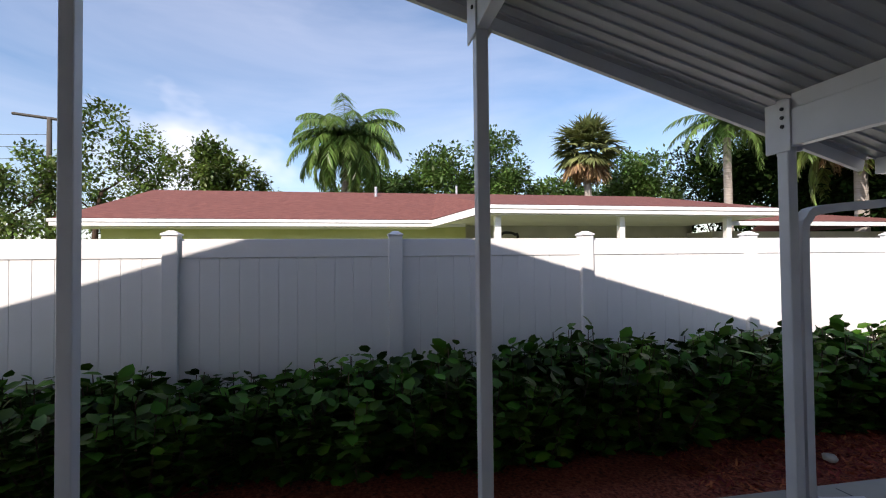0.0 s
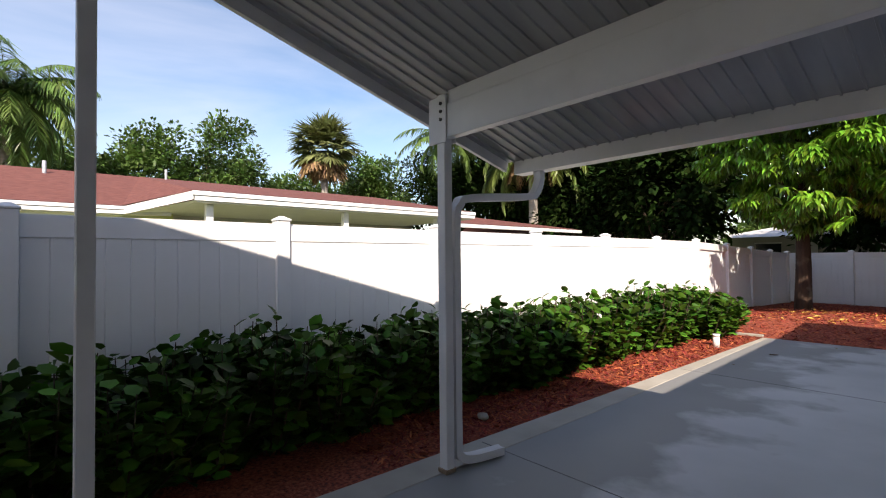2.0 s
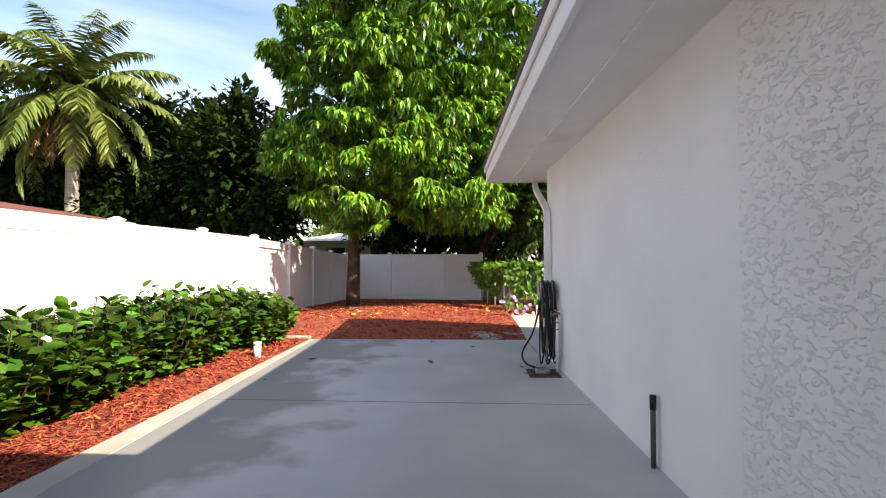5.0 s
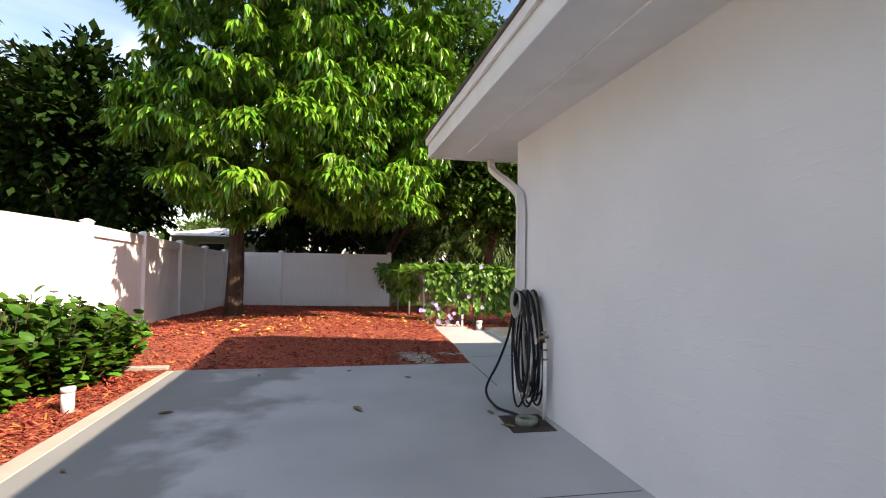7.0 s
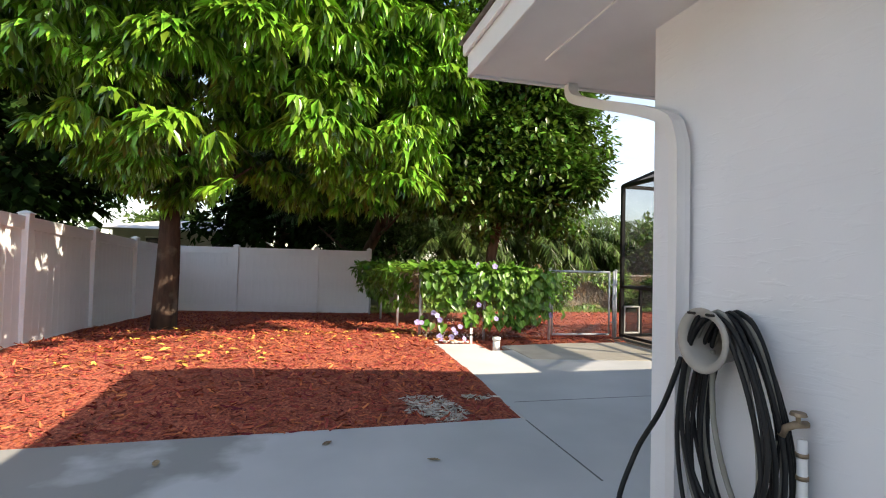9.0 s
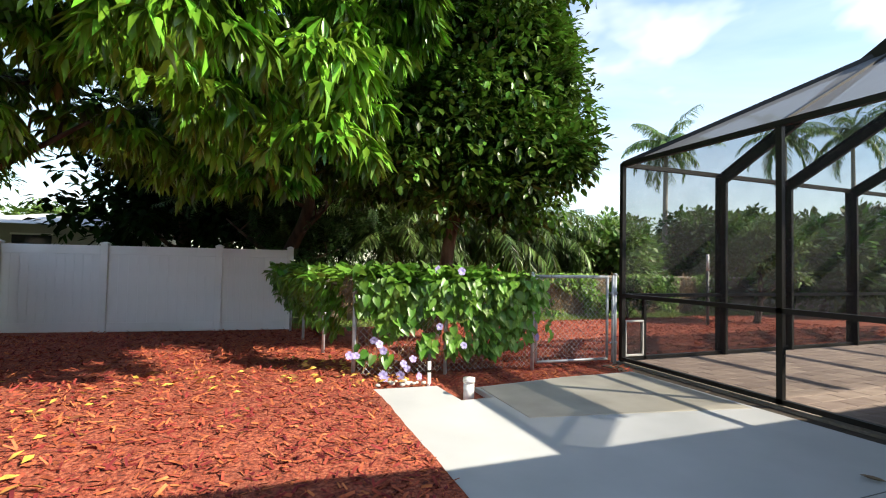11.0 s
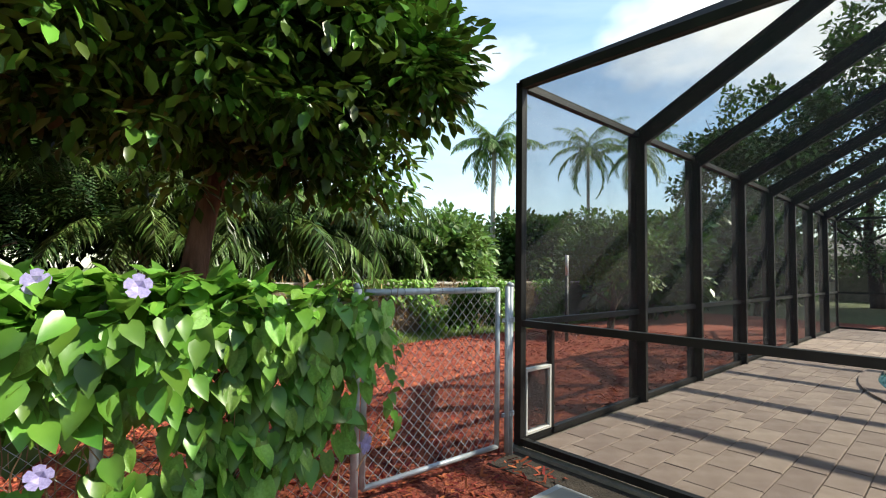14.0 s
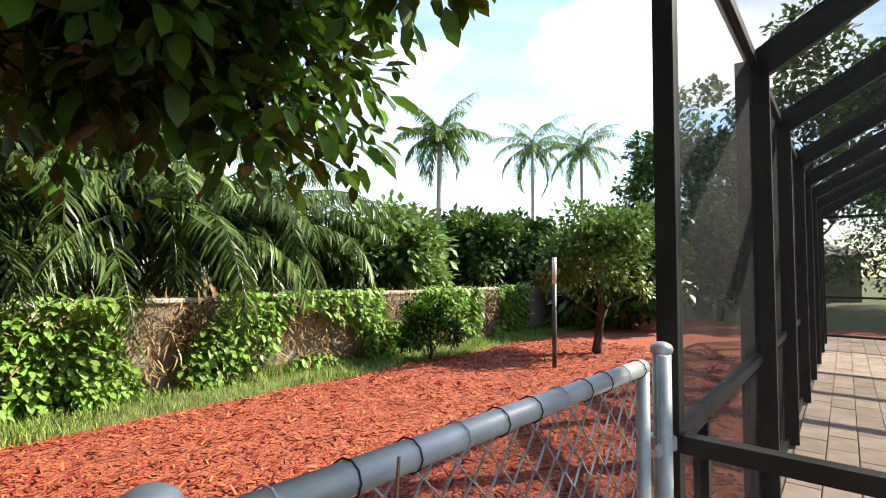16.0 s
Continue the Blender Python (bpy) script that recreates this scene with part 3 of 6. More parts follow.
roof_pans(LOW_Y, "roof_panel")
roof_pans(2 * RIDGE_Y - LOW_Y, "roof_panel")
for y_low in (LOW_Y, 2 * RIDGE_Y - LOW_Y):
    for x0 in (ROOF_X0 - 0.012, ROOF_X1 - 0.005):
        bm = bmesh.new()
        prof = [(0, -0.012), (0.035, -0.012), (0.035, 0.085), (0, 0.085)]
        profile_along(bm, prof, [(x0, RIDGE_Y, roof_z(RIDGE_Y)), (x0, y_low, roof_z(y_low))])
        part("edge_channel", bm, M_ALU, carport, "white edge channel of the roof")
    s = 1 if y_low == LOW_Y else -1
    z = roof_z(LOW_Y)
    bm = bmesh.new()
    u = [(0, 0.08), (0, -0.115), (s * 0.13, -0.115), (s * 0.135, 0.04), (s * 0.15, 0.05), (s * 0.123, 0.055), (s * 0.12, -0.10), (s * 0.012, -0.10), (s * 0.012, 0.08)]
    ringa = [bm.verts.new((ROOF_X0 + 0.09, y_low + a, z + b)) for a, b in u]
    ringb = [bm.verts.new((ROOF_X1 - 0.04, y_low + a, z + b)) for a, b in u]
    for i in range(len(u)):
        bm.faces.new((ringa[i], ringa[(i + 1) % len(u)], ringb[(i + 1) % len(u)], ringb[i]))
    bm.faces.new(ringa[::-1])
    bm.faces.new(ringb)
    part("gutter", bm, M_ALU, carport, "white box gutter along the low eave")

# white unseen panel, added to keep sun out between house eave and carport roof
bm = bmesh.new()
prof = [(2.2, 2.45), (2.2, roof_z(2.2) + 0.05), (RIDGE_Y, roof_z(RIDGE_Y) + 0.05), (2 * RIDGE_Y - 2.2, roof_z(2.2) + 0.05), (2 * RIDGE_Y - 2.2, 2.45)]
prof = [(min(y, 1.7) if z == 2.45 else y, z) for y, z in prof]
sides = [[bm.verts.new((x, y, z)) for y, z in prof] for x in (-0.59, -0.565)]
bm.faces.new(sides[0])
bm.faces.new(sides[1][::-1])
for i in range(len(prof)):
    bm.faces.new((sides[0][i], sides[1][i], sides[1][(i + 1) % len(prof)], sides[0][(i + 1) % len(prof)]))
part("infill_panel", bm, M_ALU, carport, "unseen white panel that blocks sun above the house eave")

for py in (1.30, -0.69, -2.70, -4.70, -6.70):
    under = roof_z(py) - 0.012
    top = under - 0.10
    hgt = 0.228
    post = boxed("post", (-3.53, -3.45, py - 0.0345, py + 0.0345, 0.0, under - 0.02), M_ALU, carport, "square white aluminium post", 0.005)
    boxed("foot_plate", (-3.535, -3.445, py - 0.045, py + 0.045, 0.0, 0.03), M_BRASS, post, "rusty stained post foot", 0.003)
    beam = boxed("beam", (-3.58, ROOF_X1, py - 0.035, py + 0.035, top - hgt, top), M_ALU, carport, "deep white box beam", 0.004)
    boxed("seat_rail", (-3.44, ROOF_X1, py - 0.012, py + 0.012, top, under), M_ALU, beam, "", 0.002)
    boxed("bracket", (-3.60, -3.42, py - 0.047, py - 0.036, top - hgt - 0.03, top + 0.06), M_ALU, beam, "", 0.002)
    boxed("bracket", (-3.60, -3.42, py + 0.036, py + 0.047, top - hgt - 0.03, top + 0.06), M_ALU, beam, "", 0.002)
    for bz in (top - 0.10, top - 0.045, top + 0.01):
        for side in (-1, 1):
            bm = bmesh.new()
            tube(bm, [(-3.47, py + side * 0.047, bz), (-3.47, py + side * 0.056, bz)], 0.012, 8)
            part("bolt", bm, M_BOLT, beam, "dark bolt head")
zg = roof_z(LOW_Y) - 0.115
downspout("downspout", smooth_path([(-3.55, 2.42, zg + 0.01), (-3.55, 2.42, zg - 0.08), (-3.55, 2.36, zg - 0.19), (-3.54, 2.22, zg - 0.235), (-3.50, 1.55, zg - 0.30), (-3.49, 1.42, zg - 0.36), (-3.49, 1.385, zg - 0.5), (-3.49, 1.385, 1.0), (-3.49, 1.385, 0.2), (-3.49, 1.40, 0.09), (-3.47, 1.50, 0.045), (-3.43, 1.78, 0.04)], 5), carport, 0.075, 0.055)

# ---- vinyl fences ----
BOARD_Z0 = 0.06


def fence_top(y):
    """The run keeps level beside the drive and steps down toward the far corner."""
    return 1.80 if y < 10.5 else 1.80 - 0.27 * min(1.0, (y - 10.5) / 7.5)


def vinyl_fence(name, label, posts, tops, group_name):
    f = thing(name, (posts[0][0], posts[0][1], 0), label, "fence")
    post_me = None
    for i, ((x, y), z) in enumerate(zip(posts, tops)):
        nx, ny = posts[min(i + 1, len(posts) - 1)]
        px, py_ = posts[max(i - 1, 0)]
        ang = math.atan2(ny - py_, nx - px)
        m = Matrix.Translation((x, y, 0)) @ Matrix.Rotation(ang, 4, "Z")
        bm = bmesh.new()
        box(bm, -0.064, 0.064, -0.064, 0.064, -0.25, z + 0.03, 0.004, m)
        p = part("post", bm, M_VINYL, f)
        bm = bmesh.new()
        box(bm, -0.074, 0.074, -0.074, 0.074, z + 0.03, z + 0.046, 0.003, m)
        r = bmesh.ops.create_cone(bm, cap_ends=True, segments=4, radius1=0.098, radius2=0.03, depth=0.03)
        bmesh.ops.transform(bm, matrix=m @ pose(0, 0, z + 0.061, 0, 0, 45), verts=r["verts"])
        part("cap", bm, M_VINYL, p)
    for (a, za), (b, zb) in zip(zip(posts, tops), list(zip(posts, tops))[1:]):
        a, b = Vector((*a, 0)), Vector((*b, 0))
        d = b - a
        ln = d.length
        ang = math.atan2(d.y, d.x)
        m = Matrix.Translation(a) @ Matrix.Rotation(ang, 4, "Z")
        drop = (zb - za) / ln
        sh = Matrix.Identity(4)
        sh[2][0] = drop
        m = m @ sh
        for z0, z1 in ((za - 0.17, za), (-0.12, BOARD_Z0)):
            bm = bmesh.new()
            box(bm, 0.06, ln - 0.06, -0.024, 0.024, z0, z1, 0.004, m)
            part("rail", bm, M_VINYL, f)
        n = 11
        w = (ln - 0.128) / n
        me = None
        for k in range(n):
            if me is None:
                bm = bmesh.new()
                box(bm, -0.0005, w + 0.0005, -0.016, 0.016, BOARD_Z0 - 0.02, za - 0.16, 0.0055)
                me = bpy.data.meshes.new("board")
                bm.to_mesh(me)
                bm.free()
            o = from_mesh("board", me, M_VINYL)
            o.matrix_basis = m @ Matrix.Translation((0.064 + k * w, 0, 0))
            hang(o, f)
    return f


side_posts = [(-5.54, -0.985 + 1.965 * k) for k in range(-5, 11)]
side_posts = [(x - (0.02 * max(0, y - 12.0)), y) for x, y in side_posts]
vinyl_fence("vinyl_fence", "tall white vinyl privacy fence along the hedge", side_posts, [fence_top(y) for _, y in side_posts], "side")
far_posts = [(-5.72, 18.93), (-3.97, 18.65), (-1.96, 18.38), (-0.60, 18.30)]
vinyl_fence("vinyl_fence", "shaded white vinyl privacy fence behind the tree", far_posts, [1.53, 1.53, 1.53, 1.53], "far")

# ---- screened pool cage ----
cage = thing("pool_cage", (3.56, 13.12, 0), "dark bronze screened pool enclosure with hip roof", "pool enclosure")
CX, CY, CZ = 3.56, 13.12, 2.75
RISE_Y, TOP_Z = 10.94, 3.93
END_X = 16.2


def stick(name, a, b, w, d, mat=M_BRONZE, parent=None, label=""):
    """A square tube from a to b, w across and d deep."""
    bm = bmesh.new()
    profile_along(bm, [(-w / 2, -d / 2), (w / 2, -d / 2), (w / 2, d / 2), (-w / 2, d / 2)], [a, b])
    return part(name, bm, mat, parent or cage, label)


for y in (10.94, 8.78):
    stick("upright", (CX, y, 0.0), (CX, y, CZ), 0.05, 0.06)
stick("upright", (CX, CY, 0.0), (CX, CY, CZ + 0.02), 0.06, 0.06)
cols = [5.475, 6.975, 8.695, 10.2, 11.7, 13.2, 14.7]
for x in cols:
    stick("column", (x, CY, 0.0), (x, CY, CZ), 0.05, 0.18)
    stick("roof_beam", (x, CY, CZ - 0.06), (x, RISE_Y, TOP_Z), 0.05, 0.18)
    stick("roof_beam", (x, RISE_Y, TOP_Z), (x, 8.3, TOP_Z), 0.05, 0.16)
stick("upright", (END_X, CY, 0.0), (END_X, CY, CZ), 0.06, 0.06)
for z in (0.03, 0.91, CZ):
    w = 0.05 if z < CZ else 0.06
    stick("rail", (CX, CY, z), (CX, 7.64, z), w, w)
    stick("rail", (CX, CY, z), (END_X, CY, z), w, w)
    stick("rail", (END_X, CY, z), (END_X, 7.64, z), w, w)
stick("hip_beam", (CX, CY, CZ), (CX + 2.1, RISE_Y, TOP_Z), 0.05, 0.08)
stick("rafter", (CX, RISE_Y, CZ), (CX + 2.1, RISE_Y, TOP_Z), 0.05, 0.05)
stick("rafter", (CX, 8.78, CZ), (CX + 2.1, 8.78, TOP_Z), 0.05, 0.05)
stick("ridge_rail", (CX + 2.1, RISE_Y, TOP_Z), (END_X - 2.1, RISE_Y, TOP_Z), 0.05, 0.08)
stick("ridge_rail", (CX + 2.1, RISE_Y, TOP_Z), (CX + 2.1, 8.3, TOP_Z), 0.05, 0.08)
stick("hip_beam", (END_X, CY, CZ), (END_X - 2.1, RISE_Y, TOP_Z), 0.05, 0.08)


def screen(*pts, mat=M_SCREEN):
    bm = bmesh.new()
    bm.faces.new([bm.verts.new(p) for p in pts])
    return part("screen_panel", bm, mat, cage, "charcoal insect screen")


for y0, y1 in ((CY, 10.94), (10.94, 8.78), (8.78, 7.64)):
    for z0, z1 in ((0.05, 0.9), (0.93, CZ)):
        screen((CX, y0, z0), (CX, y1, z0), (CX, y1, z1), (CX, y0, z1))
ends = [CX] + cols + [END_X]
for x0, x1 in zip(ends, ends[1:]):
    for z0, z1 in ((0.05, 0.9), (0.93, CZ)):
        screen((x0, CY, z0), (x1, CY, z0), (x1, CY, z1), (x0, CY, z1))
screen((END_X, CY, 0.05), (END_X, 7.64, 0.05), (END_X, 7.64, CZ), (END_X, CY, CZ))
screen((CX, CY, CZ), (CX + 2.1, RISE_Y, TOP_Z), (CX, RISE_Y, CZ), mat=M_SCREEN_SUNLIT)
screen((CX, RISE_Y, CZ), (CX + 2.1, RISE_Y, TOP_Z), (CX + 2.1, 8.3, TOP_Z), (CX, 8.3, CZ), mat=M_SCREEN_SUNLIT)
screen((CX, CY, CZ), (cols[0], CY, CZ), (cols[0], RISE_Y, TOP_Z), (CX + 2.1, RISE_Y, TOP_Z))
for x0, x1 in zip(cols, cols[1:]):
    screen((x0, CY, CZ), (x1, CY, CZ), (x1, RISE_Y, TOP_Z), (x0, RISE_Y, TOP_Z))
    screen((x0, RISE_Y, TOP_Z), (x1, RISE_Y, TOP_Z), (x1, 8.3, TOP_Z), (x0, 8.3, TOP_Z))


# ---- plants ----
def limbs(bm, base, top, r0, r1, rng, n_limb, spread, rise, start=0.45, twigs=3, bend=0.06):
    """A tapered, slightly bent trunk with limbs that fork outward. Returns the limb ends."""
    base, top = Vector(base), Vector(top)
    mid = (base + top) / 2 + Vector((rng.normal(0, bend), rng.normal(0, bend), 0)) * (top - base).length
    path = smooth_path([base, base + (mid - base) * 0.5 + Vector((0.03, 0, 0)), mid, top], 5)
    tube(bm, [base + Vector((0, 0, -0.2)), base + Vector((0, 0, 0.02))], r0 * 1.7, 12, r0 * 1.25, False)
    tube(bm, path, r0 * 1.25, 12, r1)
    ends = []
    for i in range(n_limb):
        f = start + (1 - start) * i / max(1, n_limb - 1)
        p = path[min(len(path) - 1, int(f * (len(path) - 1)))]
        a = i * 2.4 + rng.uniform(-0.4, 0.4)
        out = Vector((math.cos(a), math.sin(a), 0)) * spread * rng.uniform(0.7, 1.1)
        e = p + out + Vector((0, 0, rise * rng.uniform(0.5, 1.3)))
        q = p + out * 0.45 + Vector((0, 0, rise * 0.25))
        rr = (r0 + (r1 - r0) * f) * 0.5
        pts = smooth_path([p, q, e], 5)
        tube(bm, pts, rr, 7, rr * 0.3)
        ends.append(e)
        for k in range(twigs):
            s = pts[4 + 2 * k] if 4 + 2 * k < len(pts) else pts[-1]
            t = s + Vector((rng.normal(0, 0.5), rng.normal(0, 0.5), rng.uniform(0.1, 0.8))) * spread * 0.4
            tube(bm, smooth_path([s, (s + t) / 2 + Vector((0, 0, 0.08)), t], 3), rr * 0.4, 5, rr * 0.1)
    return ends


def crown_points(rng, n, centre, radii, shell=0.55, lumps=9, gap=0.0, full=False, fill=0.14):
    """Places for leaf tufts: domed clumps at the branch ends over an uneven crown, with dark gaps, and a thin inner fill."""
    c, r = np.array(centre), np.array(radii)
    k = lumps * 5
    d = unit(rng.normal(size=(k, 3)))
    d[:, 2] = np.where(d[:, 2] < -0.55, -d[:, 2] * 0.5, d[:, 2])
    if full:
        d = unit(rng.normal(size=(k, 3)))
        heart = boxy(d) * rng.uniform(0.42, 0.86, (k, 1))
    else:
        heart = d * rng.uniform(0.5, 0.82, (k, 1))
    size = rng.uniform(0.14, 0.30, k)
    pick = rng.integers(0, k, n)
    q = unit(rng.normal(size=(n, 3)) + d[pick] * 0.5 + np.array([0, 0, 0.45]))
    q *= rng.random((n, 1)) ** 0.33 * 1.0
    q[:, 2] *= 0.75
    pts = heart[pick] + q * size[pick][:, None]
    inner = rng.random(n) < fill
    pts[inner] = unit(rng.normal(size=(inner.sum(), 3))) * (0.6 * rng.random((inner.sum(), 1)) ** 0.5)
    return c + pts * r


def leafy(name, pts, centre, rng, per, leaf, faces, size, mat, parent, droop=0.3, spread=0.25, label="", out=0.6, keep=None):
    """Clumps of leaves that radiate from each point, more outward than inward."""
    n = len(pts) * per
    pos = np.repeat(pts, per, axis=0)
    outw = unit(pos - np.array(centre))
    d = unit(rng.normal(size=(n, 3)) + outw * out + np.array([0, 0, -droop]))
    pos = pos + d * rng.uniform(0.0, spread, (n, 1))
    d[:, 2] -= droop * 0.6
    right, ahead, up = axes(d, rng)
    if keep is not None:
        k = keep(pos)
        pos, right, ahead, up = pos[k], right[k], ahead[k], up[k]
    ob = scatter(name, leaf, faces, pos, right, ahead, up, size * rng.uniform(0.7, 1.25, len(pos)), mat, parent, label)
    return tagged(ob, kind="stuff")


def broad_tree(name, label, base, height, radii, n, per, size, mat, seed, leaf=DIAMOND, faces=DIAMOND_F, trunk_r=0.2, low=None, droop=0.2, gap=0.12, lean=(0, 0), shell=0.5, bark=M_BARK, spread=0.3, lumps=9, group=""):
    rng = np.random.default_rng(seed)
    t = thing(name, base, label, "tree", group)
    c = (base[0] + lean[0], base[1] + lean[1], base[2] + (low if low is not None else height * 0.35) + radii[2] * 0.85)
    bm = bmesh.new()
    limbs(bm, base, (c[0], c[1], c[2]), trunk_r, trunk_r * 0.5, rng, 7, radii[0] * 0.6, radii[2] * 0.5)
    part("trunk", bm, bark, t, smooth=True)
    pts = crown_points(rng, n, c, radii, shell, lumps, gap)
    leafy("crown", pts, c, rng, per, leaf, faces, size, mat, t, droop, spread)
    return t


def frond_arrays(rng, origin, az, el, length, droop, n_leaf, leaf_len, tilt=0.5):
    """Points and directions of the leaflets along one arching frond."""
    s = np.linspace(0.12, 1, n_leaf)
    h = np.array([math.cos(az), math.sin(az), 0.0])
    ang = el - droop * s ** 1.4
    step = length / n_leaf
    x = np.cumsum(np.cos(ang)) * step
    z = np.cumsum(np.sin(ang)) * step
    p = np.array(origin) + x[:, None] * h + z[:, None] * np.array([0, 0, 1.0])
    tan = np.cos(ang)[:, None] * h + np.sin(ang)[:, None] * np.array([0, 0, 1.0])
    side = np.array([-h[1], h[0], 0.0])
    pos, ahead, size = [], [], []
    prof = np.sin(np.pi * (0.15 + 0.8 * s)) ** 0.6
    for sg in (-1, 1):
        d = tan * 0.55 + side * sg * 0.8 + np.array([0, 0, -tilt]) + rng.normal(0, 0.12, (n_leaf, 3))
        pos.append(p), ahead.append(unit(d)), size.append(leaf_len * prof * rng.uniform(0.85, 1.15, n_leaf))
    return np.concatenate(pos), np.concatenate(ahead), np.concatenate(size), p


def palm(name, label, base, crown_z, r, n_frond, seed, mat=M_PALM, length=3.0, el=(-0.3, 1.2), droop=1.6, leaf_len=0.6, n_leaf=34, dead=0, tilt=0.5, group="", bulge=True, bend=(0, 0), wide=1.0):
    rng = np.random.default_rng(seed)
    t = thing(name, base, label, "palm tree", group)
    top = Vector((base[0] + bend[0], base[1] + bend[1], crown_z))
    b = Vector(base)
    bm = bmesh.new()
    path = [b + Vector((0, 0, -0.2))] + smooth_path([b, b + (top - b) * 0.4 + Vector((bend[0] * -0.15, bend[1] * -0.15, 0)), top], 6)
    tube(bm, path, r, 12, r * 0.72)
    part("trunk", bm, M_PBARK, t, smooth=True)
    if bulge:
        bm = bmesh.new()
        tube(bm, [top + Vector((0, 0, -0.9)), top + Vector((0, 0, -0.5)), top + Vector((0, 0, 0.1))], r * 0.9, 12, r * 0.5)
        part("crownshaft", bm, M_PALM, t, "green crownshaft", True)
    P, A, S, stems = [], [], [], []
    for i in range(n_frond):
        f = (i + 0.5) / n_frond
        e = el[1] + (el[0] - el[1]) * f + rng.uniform(-0.15, 0.15)
        p, a, s, stem = frond_arrays(rng, top, i * 2.399 + rng.uniform(-0.2, 0.2), e, length * rng.uniform(0.85, 1.1), droop * rng.uniform(0.8, 1.2), n_leaf, leaf_len, tilt)
        P.append(p), A.append(a), S.append(s), stems.append(stem)
    P, A, S = np.concatenate(P), np.concatenate(A), np.concatenate(S)
    right, ahead, up = axes(A, rng, 0.8)
    leaf = [(x * wide, y, z) for x, y, z in BLADE]
    tagged(scatter("frond_crown", leaf, BLADE_F, P, right, ahead, up, S, mat, t), kind="stuff")
    bm = bmesh.new()
    for stem in stems:
        tube(bm, [Vector(q) for q in stem[::4]], 0.022, 4, 0.006)
    tagged(part("stem_mass", bm, mat, t), kind="stuff")
    if dead:
        P, A, S = [], [], []
        for i in range(dead):
            p, a, s, _ = frond_arrays(rng, top + Vector((0, 0, -0.25)), i * 2.399, -0.9 + rng.uniform(-0.2, 0.2), length * 0.65, 0.6, n_leaf // 2, leaf_len * 0.8, tilt)
            P.append(p), A.append(a), S.append(s)
        P, A, S = np.concatenate(P), np.concatenate(A), np.concatenate(S)
        right, ahead, up = axes(A, rng, 0.8)
        tagged(scatter("dead_skirt", BLADE, BLADE_F, P, right, ahead, up, S, M_DEADPALM, t, "hanging brown dead fronds"), kind="stuff")
    return t


def fan_palm(name, label, base, crown_z, seed, n=54, reach=1.25, fan=0.95):
    rng = np.random.default_rng(seed)
    t = thing(name, base, label, "palm tree")
    top = Vector((base[0], base[1], crown_z))
    bm = bmesh.new()
    tube(bm, [Vector(base) + Vector((0, 0, -0.2)), (Vector(base) + top) / 2, top], 0.24, 12, 0.2)
    part("trunk", bm, M_PBARK, t, smooth=True)
    live, dead = ([], [], []), ([], [], [])
    for i in range(n):
        f = i / n
        el = 1.35 - 2.6 * f + rng.uniform(-0.15, 0.15)
        az = i * 2.399
        d = np.array([math.cos(az) * math.cos(el), math.sin(az) * math.cos(el), math.sin(el)])
        hub = np.array(top) + d * reach * rng.uniform(0.45, 1.08)
        side = unit(np.cross(d, [0, 0, 1.0])[None])[0]
        a = np.linspace(-1.25, 1.25, 22)
        v = np.cos(a)[:, None] * d + np.sin(a)[:, None] * side + np.array([0, 0, -0.32]) + rng.normal(0, 0.06, (22, 3))
        dst = dead if f > 0.70 else live
        dst[0].append(np.tile(hub, (22, 1))), dst[1].append(unit(v)), dst[2].append(np.full(22, fan) * rng.uniform(0.75, 1.1, 22))
    for (P, A, S), nm, mat, lb in ((live, "frond_crown", M_PALMY, ""), (dead, "dead_skirt", M_DEADPALM, "hanging brown dead fan fronds")):
        P, A, S = np.concatenate(P), np.concatenate(A), np.concatenate(S)
        right, ahead, up = axes(A, rng, 0.6)
        tagged(scatter(nm, [(x * 1.9, y, z) for x, y, z in BLADE], BLADE_F, P, right, ahead, up, S, mat, t, lb), kind="stuff")
    return t


# mango tree beside the drive: whorls of long drooping leaves
rng = np.random.default_rng(11)
mango = thing("mango_tree", (-4.22, 13.95, 0.08), "mango tree with drooping bright green leaves and a bare brown trunk", "tree")
bm = bmesh.new()
limbs(bm, (-4.22, 13.95, 0.08), (-4.24, 13.9, 5.6), 0.155, 0.09, rng, 9, 1.7, 1.4, 0.52, 3, 0.008)
part("trunk", bm, M_BARK, mango, smooth=True)
mc = np.array((-2.85, 13.1, 5.7))
mr = np.array((2.95, 3.0, 3.9))


def umbrellas(rng, n, centre, radii, size, per, inner=0.16):
    """Leaf whorls over many domed clumps at the branch ends, with gaps between the clumps."""
    d = boxy(unit(rng.normal(size=(n, 3))), 3.2)
    depth = np.where(rng.random(n) < inner, rng.uniform(0.3, 0.7, n), rng.uniform(0.82, 1.02, n))
    heart = centre + d * depth[:, None] * radii
    out, src = [], []
    for h, r in zip(heart, rng.uniform(size[0], size[1], n)):
        q = unit(rng.normal(size=(per, 3)) + unit((h - centre)[None]) * np.array([0.5, 0.5, 0.0]) + np.array([0, 0, 0.35]))
        q[:, 2] = np.where(q[:, 2] < -0.25, -q[:, 2], q[:, 2])
        out.append(h + q * r * np.array([1.0, 1.0, 0.62]) * rng.uniform(0.75, 1.0, (per, 1)))
        src.append(np.tile(h, (per, 1)))
    return np.concatenate(out), np.concatenate(src)


